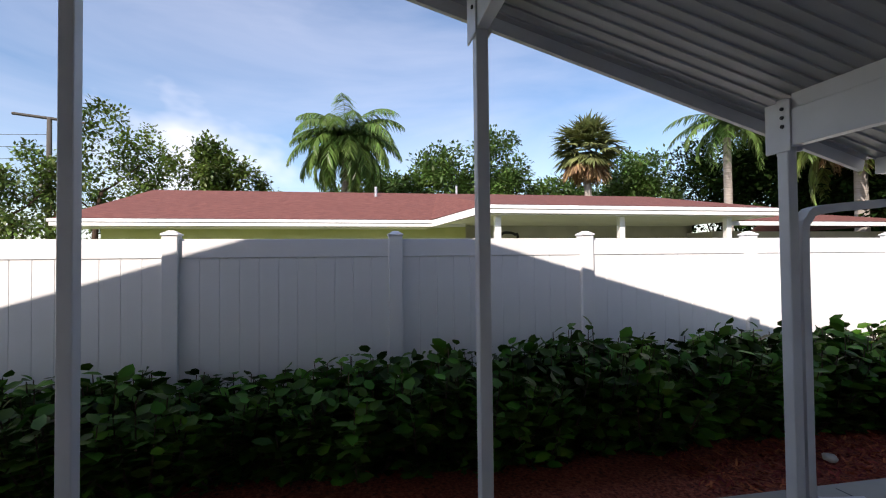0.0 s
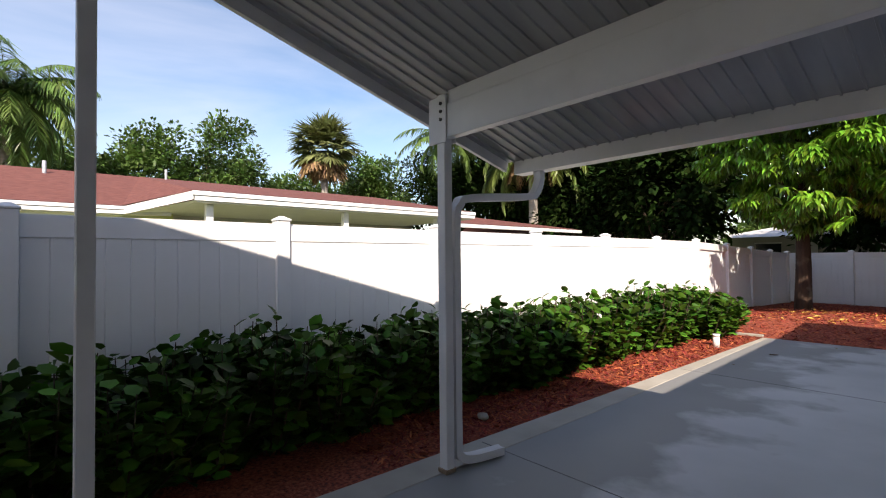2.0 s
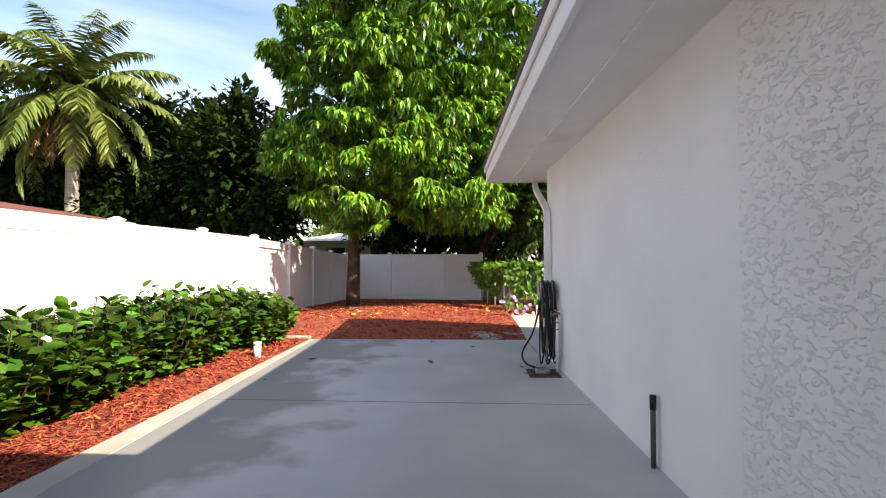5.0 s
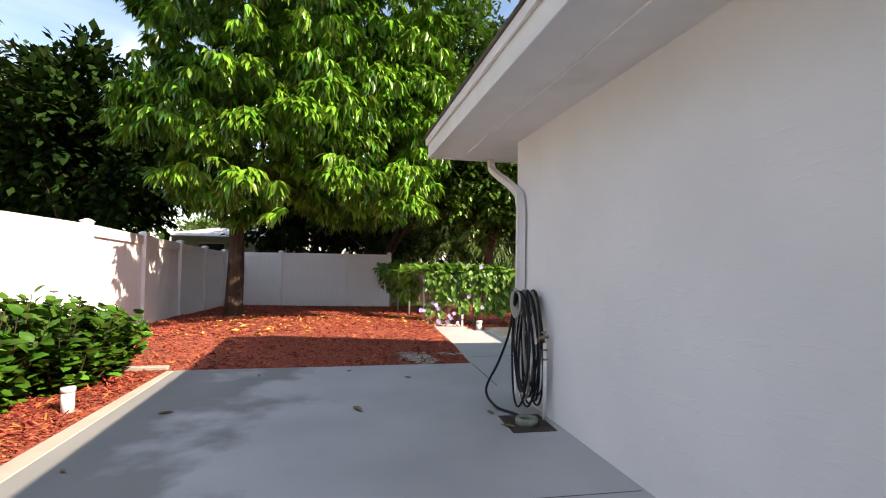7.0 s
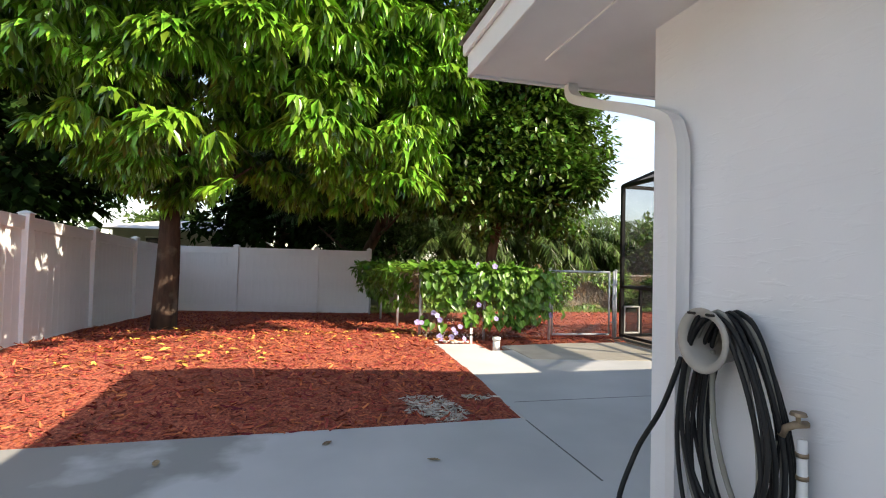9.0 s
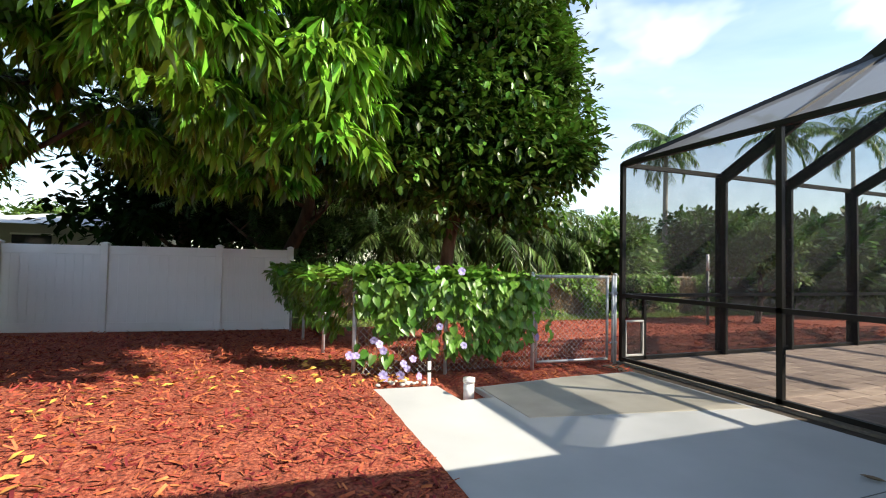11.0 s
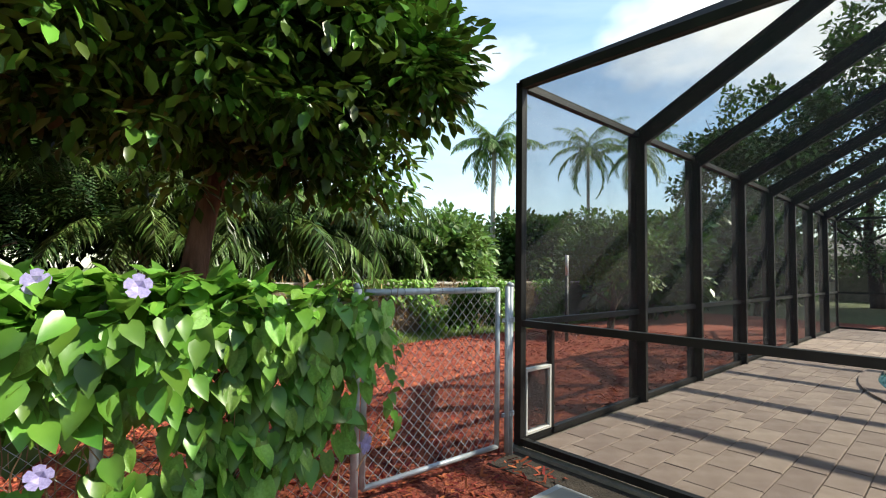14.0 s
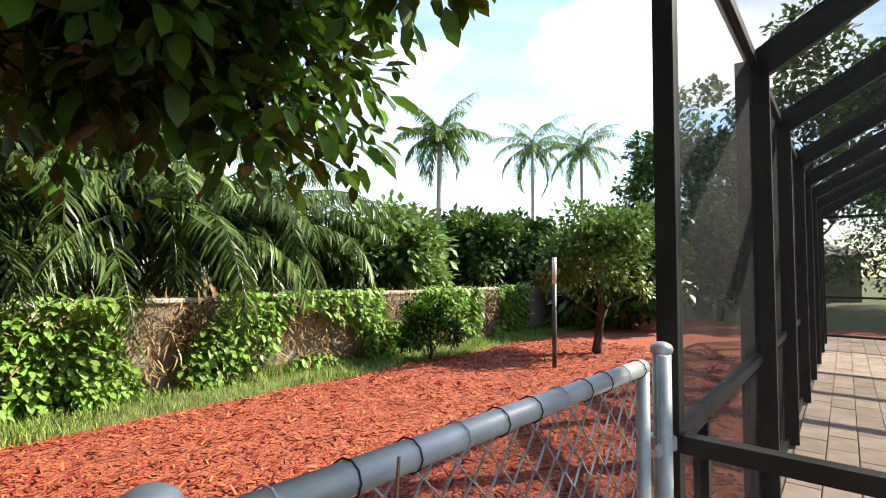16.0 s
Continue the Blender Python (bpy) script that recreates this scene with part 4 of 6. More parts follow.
W1, H1 = umbrellas(rng, 240, mc, mr, (0.36, 0.66), 38)
W2, H2 = umbrellas(rng, 26, np.array((-0.95, 12.3, 3.7)), np.array((1.2, 1.2, 1.2)), (0.34, 0.55), 26)
W3, H3 = umbrellas(rng, 9, np.array((-4.9, 12.2, 3.8)), np.array((0.9, 1.2, 0.9)), (0.34, 0.55), 26)
W4, H4 = umbrellas(rng, 90, mc, mr * 0.72, (0.5, 0.9), 20, 0.5)
whorls, hearts = np.concatenate([W1, W2, W3, W4]), np.concatenate([H1, H2, H3, H4])
ok = (whorls[:, 2] > 2.40 + 0.35 * np.sin(whorls[:, 0] * 2.1 + whorls[:, 1])) & (whorls[:, 1] > 9.9)
ok &= whorls[:, 1] > np.minimum(10.0 + 0.8 * np.maximum(0, whorls[:, 0] + 2.6), 12.0) - 0.35 * np.maximum(0, whorls[:, 2] - 5.0)
ok &= whorls[:, 1] > 10.2 + 0.75 * np.maximum(0, -3.4 - whorls[:, 0])
whorls, hearts = whorls[ok], hearts[ok]
per = 13
pos = np.repeat(whorls, per, axis=0)
flat = unit((pos - np.repeat(hearts, per, axis=0)) * np.array([1, 1, 0]))
az = rng.uniform(0, 6.283, len(pos))
drop = rng.uniform(0.35, 1.7, len(pos))
d = unit(np.stack([np.cos(az), np.sin(az), -drop], 1) + flat * 0.7)
right, ahead, up = axes(d, rng, 0.7)
tagged(scatter("crown", LANCE_S, LANCE_SF, pos + d * 0.02, right, ahead, up, rng.uniform(0.17, 0.30, len(pos)), M_MANGO, mango), kind="stuff")

# dark broad-leaved tree behind the vine fence
rng = np.random.default_rng(12)
shade = thing("shade_tree", (1.78, 15.9, -0.1), "dense dark green tree with glossy oval leaves and leaning trunk", "tree")
bm = bmesh.new()
limbs(bm, (1.70, 15.9, -0.1), (2.55, 15.3, 4.3), 0.125, 0.08, rng, 9, 1.6, 1.1, 0.74, 3)
part("trunk", bm, M_BARK2, shade, smooth=True)
sc = np.array((1.75, 15.9, 5.2))
sr = np.array((2.65, 2.55, 3.8))
pts = np.concatenate([crown_points(rng, 6800, sc, sr, 0.35, 28, 0.35, True, 0.3), crown_points(rng, 1000, (2.85, 14.75, 4.5), (0.85, 0.85, 2.2), 0.3, 9), crown_points(rng, 1300, (1.5, 15.4, 2.9), (2.2, 1.6, 1.0), 0.3, 9), crown_points(rng, 330, (2.8, 14.6, 3.4), (0.95, 0.9, 1.3), 0.3, 6), crown_points(rng, 90, (3.25, 14.0, 2.95), (0.5, 0.5, 0.5), 0.3, 3)])
pts = pts[pts[:, 2] > 1.85 + 0.3 * np.sin(pts[:, 0] * 3)]
low_side = (pts[:, 2] < 4.3) & (pts[:, 1] < 15.6)
leafy("crown", pts[low_side], sc, rng, 13, OVAL, OVAL_F, 0.15, M_DARKLEAF, shade, 0.15, 0.3)
leafy("upper_crown", pts[~low_side], sc, rng, 8, OVAL_S, LANCE_SF, 0.165, M_DARKLEAF, shade, 0.15, 0.3)

# feathery tree in the deep shade between the mango and the dark tree
FEATHER, FEATHER_F = [], []
for k in range(9):
    f = 0.15 + 0.85 * k / 8
    for sg in (-1, 1):
        w = 0.34 * math.sin(math.pi * (0.2 + 0.7 * f)) * sg
        i = len(FEATHER)
        FEATHER += [(0, f, 0), (w * 0.5, f + 0.02, 0.01), (w, f + 0.10, -0.05), (w * 0.45, f + 0.085, 0.01)]
        FEATHER_F.append((i, i + 1, i + 2, i + 3))
rng = np.random.default_rng(13)
feathery = thing("feathery_tree", (-1.1, 20.3, -0.16), "dark tree with feathery divided leaves behind the beds", "tree")
bm = bmesh.new()
limbs(bm, (-1.1, 20.3, -0.16), (-0.6, 19.9, 6.0), 0.16, 0.08, rng, 9, 1.8, 1.0, 0.3, 3)
part("trunk", bm, M_BARK, feathery, smooth=True)
fc = np.array((-0.7, 19.9, 5.4))
fr = crown_points(rng, 1050, fc, (3.4, 2.0, 4.3), 0.4, 20, 0.2, True, 0.3)
fr = fr[fr[:, 2] > 1.6]
leafy("crown", fr, fc, rng, 4, FEATHER, FEATHER_F, 0.5, M_WOODS2, feathery, 0.15, 0.35)

# woods and yard trees all round
W = dict(leaf=DIAMOND, faces=DIAMOND_F)
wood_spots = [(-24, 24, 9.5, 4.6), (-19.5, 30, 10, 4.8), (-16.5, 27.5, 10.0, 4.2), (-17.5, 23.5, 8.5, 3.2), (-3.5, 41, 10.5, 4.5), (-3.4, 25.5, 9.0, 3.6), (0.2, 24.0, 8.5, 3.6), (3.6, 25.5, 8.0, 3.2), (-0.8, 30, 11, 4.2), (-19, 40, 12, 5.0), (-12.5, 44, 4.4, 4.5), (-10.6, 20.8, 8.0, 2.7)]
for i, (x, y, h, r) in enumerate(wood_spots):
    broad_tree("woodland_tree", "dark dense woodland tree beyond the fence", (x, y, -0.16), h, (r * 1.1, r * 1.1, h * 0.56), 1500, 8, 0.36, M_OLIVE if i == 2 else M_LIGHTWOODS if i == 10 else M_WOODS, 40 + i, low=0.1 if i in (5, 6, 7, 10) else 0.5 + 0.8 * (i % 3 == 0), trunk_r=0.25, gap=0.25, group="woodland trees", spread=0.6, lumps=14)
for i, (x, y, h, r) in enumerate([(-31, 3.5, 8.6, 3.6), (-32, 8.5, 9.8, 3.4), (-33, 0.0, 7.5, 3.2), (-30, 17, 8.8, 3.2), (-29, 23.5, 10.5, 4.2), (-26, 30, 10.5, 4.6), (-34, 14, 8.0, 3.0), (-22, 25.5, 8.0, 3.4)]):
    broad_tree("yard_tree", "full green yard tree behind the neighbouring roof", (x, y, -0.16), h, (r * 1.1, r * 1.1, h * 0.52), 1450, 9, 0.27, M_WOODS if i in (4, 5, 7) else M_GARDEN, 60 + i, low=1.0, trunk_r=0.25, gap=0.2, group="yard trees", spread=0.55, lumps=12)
for i, (x, y, h, r) in enumerate([(-23.5, -11.8, 8.4, 2.4), (-24.0, -9.0, 7.3, 2.6), (-23.0, -14.8, 6.0, 2.4), (-24.5, -6.9, 7.6, 2.0)]):
    broad_tree("street_tree", "open-branched tree with pale green leaf tufts", (x, y, -0.16), h, (r * 1.1, r * 1.1, h * 0.50), 620, 10, 0.20, M_STREET, 80 + i, low=1.2, trunk_r=0.17, gap=0.05, group="open street trees", spread=0.36, lumps=6, shell=0.4)

palm("queen_palm", "queen palm with a round drooping crown", (-26, -1.65, -0.16), 7.9, 0.27, 46, 101, length=3.4, el=(-0.6, 1.3), droop=1.9, leaf_len=0.95, n_leaf=84, tilt=0.8, wide=0.95)
fan_palm("cabbage_palm", "cabbage palm with stiff fans and a brown skirt", (-26, 11.85, -0.16), 7.6, 102, 110, 1.3, 1.1)
palm("royal_palm", "tall palm with a pale smooth trunk", (-22.5, 17.9, -0.16), 8.7, 0.25, 24, 103, wide=1.5, length=3.1, el=(-0.5, 1.2), droop=1.5, leaf_len=0.7, n_leaf=38, tilt=0.6)
palm("royal_palm", "palm with yellowing fronds and a stout pale trunk", (-18.0, 20.6, -0.16), 8.5, 0.31, 34, 104, M_PALMG, wide=2.0, length=4.6, el=(-0.7, 1.45), droop=1.4, leaf_len=1.05, n_leaf=66, tilt=0.6, dead=9)
for i, (x, y, z) in enumerate([(-27.5, 5.6, 4.4), (-27.0, 8.2, 4.2), (-28, 10.0, 4.0)]):
    palm("areca_palm", "low feathery areca palm behind the roof", (x, y, -0.16), z - 1.2, 0.09, 16, 110 + i, M_LIGHTWOODS, length=2.6, el=(0.2, 1.45), droop=1.3, leaf_len=0.5, n_leaf=30, group="areca palms by the roof", bulge=False)
for i, (x, y, z, ln) in enumerate([(18.5, 26.9, 7.9, 2.6), (31.6, 29.4, 10.5, 3.7), (34.9, 27.2, 10.7, 3.7), (40, 22, 10.0, 3.4)]):
    palm("coconut_palm", "slender coconut palm with arching fronds", (x, y, -0.16), z, 0.15, 20, 120 + i, length=ln, el=(-0.7, 1.3), droop=1.3, leaf_len=0.72, n_leaf=40, tilt=0.8, wide=1.3, group="coconut palms", bulge=False, bend=(0.3, 0.2))

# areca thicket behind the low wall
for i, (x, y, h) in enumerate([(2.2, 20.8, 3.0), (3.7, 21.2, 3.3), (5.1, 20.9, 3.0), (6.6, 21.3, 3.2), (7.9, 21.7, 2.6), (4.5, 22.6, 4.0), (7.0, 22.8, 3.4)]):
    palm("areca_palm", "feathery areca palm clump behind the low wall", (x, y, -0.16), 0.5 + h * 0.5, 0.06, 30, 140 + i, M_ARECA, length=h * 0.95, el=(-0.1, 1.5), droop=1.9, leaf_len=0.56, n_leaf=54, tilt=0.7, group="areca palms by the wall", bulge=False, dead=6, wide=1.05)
for i, (x, y, h, r) in enumerate([(9.6, 21.0, 3.3, 1.5), (11.3, 22.6, 3.6, 1.6), (13.4, 25, 3.4, 2.0), (16.5, 28, 3.8, 2.2), (21, 31, 4.2, 2.6), (26, 31, 4.8, 3.0), (32, 33, 5.5, 3.6), (38, 28, 6.0, 3.6), (34, 17, 6.5, 3.6), (30, 11, 7.0, 3.4), (36, 8, 7.5, 3.6), (24, 24, 4.4, 2.4), (24, 26, 4.6, 2.6), (30.5, 19.0, 11.5, 4.0), (31, 13.8, 13.5, 4.6), (30, 8.0, 13.5, 4.6), (21, 26.5, 5.0, 2.6), (15, 17.4, 3.0, 1.5), (17.6, 18.2, 3.4, 1.7), (20.5, 16.0, 3.4, 1.8), (22.5, 19.5, 4.2, 2.2), (25.5, 17.8, 4.6, 2.3)]):
    broad_tree("garden_tree", "mid-green garden shrub tree beyond the pool yard", (x, y, -0.16), h, (r * 1.1, r * 1.1, h * 0.55), 600 if i < 12 or i > 16 else 1300, 9, 0.23 if i < 12 else 0.34, M_DARKLEAF if i > 16 else M_LIGHTWOODS if i < 5 else M_GARDEN, 160 + i, low=0.05 if i not in (13, 14, 15) else 1.0, trunk_r=0.1 if i not in (13, 14, 15) else 0.25, gap=0.12, group="garden trees", spread=0.4)
broad_tree("citrus_tree", "round citrus tree with dense bright leaves", (10.6, 16.25, -0.05), 2.9, (1.25, 1.2, 1.2), 620, 10, 0.12, M_LIGHTWOODS, 180, OVAL, OVAL_F, 0.07, 0.75, 0.1, 0.1, spread=0.22)
broad_tree("round_shrub", "round clipped green shrub on the mulch edge", (8.35, 18.35, -0.12), 1.2, (0.62, 0.6, 0.62), 420, 9, 0.085, M_HEDGE, 181, OVAL, OVAL_F, 0.03, 0.05, 0.0, 0.0, spread=0.12)


# hedge of single bushes along the fence: upright shoots with leaf tufts
def bush(seed, h):
    rng = np.random.default_rng(seed)
    t = thing("hedge_bush", (0, 0, 0), "leafy green hedge bush with upright shoots", "hedge", "hedge bushes along the fence")
    bm = bmesh.new()
    P, A, S = [], [], []
    for i in range(62):
        a, q = rng.uniform(0, 6.28), rng.random() ** 0.5
        foot = Vector((math.cos(a) * q * 0.16, math.sin(a) * q * 0.16, -0.03))
        tip = Vector((math.cos(a) * q * 0.52, math.sin(a) * q * 0.46, h * rng.uniform(0.72, 1.06) * (1 - 0.18 * q)))
        pts = smooth_path([foot, foot.lerp(tip, 0.5) + Vector((math.cos(a), math.sin(a), 0)) * 0.05, tip], 4)
        tube(bm, pts[::2], 0.007, 3, 0.003, False)
        for k in range(26):
            f = 0.06 + 0.94 * (k / 25) ** 0.85
            p = np.array(pts[min(len(pts) - 1, int(f * (len(pts) - 1)))]) + rng.normal(0, 0.012, 3)
            b = k * 2.4 + a
            lift = 0.25 + 1.6 * max(0.0, f - 0.7) + rng.uniform(-0.7, 0.7)
            P.append(p), A.append((math.cos(b), math.sin(b), lift)), S.append(rng.uniform(0.07, 0.125))
    tagged(part("stem_mass", bm, M_BARK, t), kind="stuff")
    P, A, S = np.array(P), np.array(A), np.array(S)
    right, ahead, up = axes(A, rng, 2.6)
    wide = [(x * 1.2, y, z * 1.3) for x, y, z in OVAL]
    tagged(scatter("leaf_mass", wide, OVAL_F, P, right, ahead, up, S, M_HEDGE, t), kind="stuff")
    return t


bushes = [bush(200 + i, 0.92) for i in range(4)]
rng = np.random.default_rng(210)
y, i = -7.2, 0
spots = []
while y < 9.0:
    dip = 0.80 + 0.17 * min(1.0, max(0.0, (y + 2.2) / 2.5)) + rng.uniform(-0.06, 0.07)
    if y < -3:
        dip = 0.82
    spots.append((-4.80 + rng.uniform(-0.07, 0.07), y, dip, rng.uniform(0, 360)))
    y += rng.uniform(0.42, 0.54)
spots += [(-4.52, 8.35, 0.80, 40), (-4.62, 8.85, 0.84, 160), (-4.9, 9.05, 0.86, 250)]
for i, (x, y, s, a) in enumerate(spots):
    m = pose(x, y, -0.02, 0, 0, a) @ Matrix.Diagonal((1.42, 1.42, s * 1.05, 1))
    if i < 4:
        bushes[i].matrix_basis = m
    else:
        ob = copy_thing(bushes[i % 4], m)
        ob.matrix_basis = m


# white hibiscus blooms at the end of the hedge
bm = bmesh.new()
for k in range(5):
    m = Matrix.Rotation(k * 2 * math.pi / 5, 4, "Z") @ Matrix.Rotation(0.45, 4, "X")
    bm.faces.new([bm.verts.new(m @ Vector(c)) for c in ((0, 0, 0), (0.3, 0.35, 0.08), (0.48, 0.8, 0.02), (0.2, 1.0, 0.0), (-0.2, 1.0, 0.04), (-0.48, 0.8, 0.06), (-0.3, 0.35, 0.1))])
tube(bm, [(0, 0, -0.1), (0, 0, 0.7)], 0.05, 6, 0.03)
bloom_me = bpy.data.meshes.new("hibiscus_flower")
bm.to_mesh(bloom_me)
bm.free()
for x, y, z, tx in ((-4.36, 8.72, 0.50, 0.5), (-4.42, 8.85, 0.40, -0.4), (-4.24, 4.45, 0.72, 0.3)):
    o = from_mesh("hibiscus_flower", bloom_me, M_TRIM, None, "white hibiscus flower on the hedge")
    m = look((0, 0, 0), (-1, tx, -0.3))
    m.translation = Vector((x, y, z))
    o.matrix_basis = m @ Matrix.Scale(0.046, 4)
    tagged(o, category="flower", group="hibiscus flowers")


# vine over the chain-link fence, with heart-shaped hanging leaves
vine = thing("flowering_vine", (0.9, 13.1, 0), "lush vine with heart-shaped leaves and lilac flowers over chain link", "vine")
A0, A1, B1 = np.array((-0.16, 13.26)), np.array((2.15, 13.17)), np.array((-0.62, 18.1))
rng = np.random.default_rng(220)


def heart_mesh():
    """A fuller heart leaf: rounded lobes, sunk veins, a drooping tip."""
    rows, cols = 8, 6
    vs, fs = [], []
    for j in range(rows + 1):
        s = j / rows
        w = 0.37 * (math.sin(math.pi * min(1.0, 0.18 + s * 0.82)) ** 0.75) * (1 - 0.25 * s) if j < rows else 0.0
        for i in range(-cols // 2, cols // 2 + 1):
            u = i / (cols / 2)
            back = -0.16 * (1 - s) ** 4 * abs(u) * (1 if abs(u) < 0.9 else 0.6)
            z = 0.13 * abs(u) - 0.05 * u * u - 0.22 * s * s + 0.015 * math.sin(9 * s + 2 * abs(u))
            vs.append((u * w, s * 1.05 + back, z))
    n = cols + 1
    for j in range(rows):
        for i in range(cols):
            fs.append((j * n + i, j * n + i + 1, (j + 1) * n + i + 1, (j + 1) * n + i))
    me = bpy.data.meshes.new("leaf")
    me.from_pydata(vs, [], fs)
    me.validate()
    me.materials.append(M_VINE_P)
    me.polygons.foreach_set("use_smooth", [True] * len(me.polygons))
    return me


def vine_places(n, seed, a, b, front, zlow, zhigh, thick):
    rng = np.random.default_rng(seed)
    out = []
    while len(out) < n:
        f = rng.random()
        q = a + (b - a) * f
        u = rng.random()
        z = zlow + (zhigh - zlow) * (1 - u ** 1.6)
        gap = noise.noise(Vector((f * 9 + seed, z * 3.2, 0.5)))
        if z < 0.75 and gap < (0.0 if q[0] < 1.2 else -0.22) + (0.75 - z) * 0.28:
            continue
        bulge = thick * (0.55 + 0.6 * max(0.0, min(1.0, (z - 0.5) / 0.6))) * rng.uniform(0.15, 1.0)
        if z > zhigh - 0.12:
            bulge *= rng.uniform(-0.8, 1.0)
        out.append((q[0] + front[0] * bulge, q[1] + front[1] * bulge, z))
    return np.array(out)


def hang_axes(P, front, rng, top):
    n = len(P)
    d = np.tile([front[0] * 0.45, front[1] * 0.45, -1.0], (n, 1)) + rng.normal(0, 0.42, (n, 3))
    high = P[:, 2] > top - 0.16
    d[high] = rng.normal(0, 0.5, (high.sum(), 3)) + np.array([front[0] * 0.9, front[1] * 0.9, 0.05])
    ahead = unit(d)
    ref = np.tile([front[0], front[1], 0.55], (n, 1)) + rng.normal(0, 0.3, (n, 3))
    ref[high] += np.array([0, 0, 1.4])
    right = unit(np.cross(ahead, ref))
    return right, ahead, np.cross(right, ahead)


leaf_me = heart_mesh()
near = vine_places(320, 221, np.array((0.55, 13.22)), A1, (-0.05, -1.0), 0.22, 1.22, 0.24)
near = near[~((near[:, 0] > 1.6) & ((near[:, 1] < 12.93) | (near[:, 2] > 1.34 - 0.09 * near[:, 0])))]
post_leaves = np.stack([rng.uniform(2.0, 2.28, 30), rng.uniform(13.02, 13.10, 30), rng.uniform(0.80, 1.17, 30)], 1)
near = np.concatenate([near[:280], post_leaves])
R_, A_, U_ = hang_axes(near, (-0.1, -1.0), rng, 1.30)
for p, r_, a_, u_ in zip(near, R_, A_, U_):
    o = from_mesh("leaf", leaf_me, None)
    s = rng.uniform(0.08, 0.14)
    m = Matrix((r_ * s, a_ * s, u_ * s)).transposed().to_4x4()
    m.translation = Vector(p)
    o.matrix_basis = m
    hang(o, vine)
sets = [(1000, 222, A0, A1, (-0.1, -1.0), 0.20, 1.23, 0.20), (420, 225, A0, np.array((1.3, 13.2)), (-0.1, -1.0), 0.55, 1.26, 0.30),
        (1500, 223, A0, B1, (-1.0, -0.1), 0.45, 1.22, 0.42), (300, 226, A0, A1, (0.1, 1.0), 0.5, 1.2, 0.16)]
P, R_, A_, U_ = [], [], [], []
for n, seed, a, b, fr, z0, z1, th in sets:
    p = vine_places(n, seed, a, b, fr, z0, z1, th)
    p = p[~((p[:, 0] > 1.6) & ((p[:, 1] < 12.93) | (p[:, 2] > 1.34 - 0.09 * p[:, 0])))]
    r_, a_, u_ = hang_axes(p, fr, rng, z1)
    P.append(p), R_.append(r_), A_.append(a_), U_.append(u_)
trail = np.array([(2.36 + 0.05 * math.sin(k), 13.11, 0.36 + 0.035 * k) for k in range(15)])
r_, a_, u_ = hang_axes(trail, (-0.1, -1.0), rng, 3.0)
P.append(trail), R_.append(r_ * 0.55), A_.append(a_ * 0.55), U_.append(u_ * 0.55)
P, R_, A_, U_ = map(np.concatenate, (P, R_, A_, U_))
tagged(scatter("foliage", [(x * 0.82, y, z * 1.3) for x, y, z in HEART], HEART_F, P, R_, A_, U_, rng.uniform(0.09, 0.15, len(P)), M_VINE, vine), kind="stuff")
bm = bmesh.new()
for i in range(46):
    f = rng.random()
    q = A0 + (A1 - A0) * f
    pts = [Vector((q[0] + rng.normal(0, 0.05), q[1] - 0.03 + rng.normal(0, 0.02), rng.uniform(-0.02, 0.2)))]
    for k in range(4):
        pts.append(pts[-1] + Vector((rng.normal(0, 0.09), rng.normal(0, 0.02), rng.uniform(0.15, 0.3))))
    tube(bm, smooth_path(pts, 3), 0.004, 4, 0.002, False)
tagged(part("tendril_mass", bm, M_DEADPALM, vine, "thin brown twining stems"), kind="stuff")
bm = bmesh.new()
for k in range(5):
    petal = [(0, 0, 0), (0.35, 0.45, 0.10), (0.42, 0.85, 0.04), (0, 1.0, 0.0), (-0.42, 0.85, 0.04), (-0.35, 0.45, 0.10)]
    m = Matrix.Rotation(k * 2 * math.pi / 5, 4, "Z") @ Matrix.Rotation(0.25, 4, "X")
    vs = [bm.verts.new(m @ Vector(c)) for c in petal]
    bm.faces.new(vs)
r = bmesh.ops.create_cone(bm, segments=8, radius1=0.06, radius2=0.22, depth=0.7)
bmesh.ops.translate(bm, vec=(0, 0, -0.25), verts=r["verts"])
flower_me = bpy.data.meshes.new("flower")
bm.to_mesh(flower_me)
bm.free()
flower_me.materials.append(M_FLOWER)
for x, z in ((0.06, 0.40), (0.0, 0.45), (0.11, 0.33), (-0.26, 0.29), (-0.19, 0.28), (0.11, 0.06), (0.14, 0.02), (0.38, 0.12), (0.34, 0.17), (0.45, 0.22), (0.76, 0.58), (1.06, 0.35), (1.02, 1.22), (0.72, 1.24), (2.02, 0.42), (0.31, 0.05), (0.52, 0.02)):
    o = from_mesh("flower", flower_me, None)
    m = look((0, 0, 0), (rng.normal(0, 0.3), 1, rng.normal(-0.25, 0.3)))
    m.translation = Vector((x, 12.96 - 0.04 * x, z))
    o.matrix_basis = m @ Matrix.Scale(rng.uniform(0.044, 0.056), 4)
    hang(o, vine)

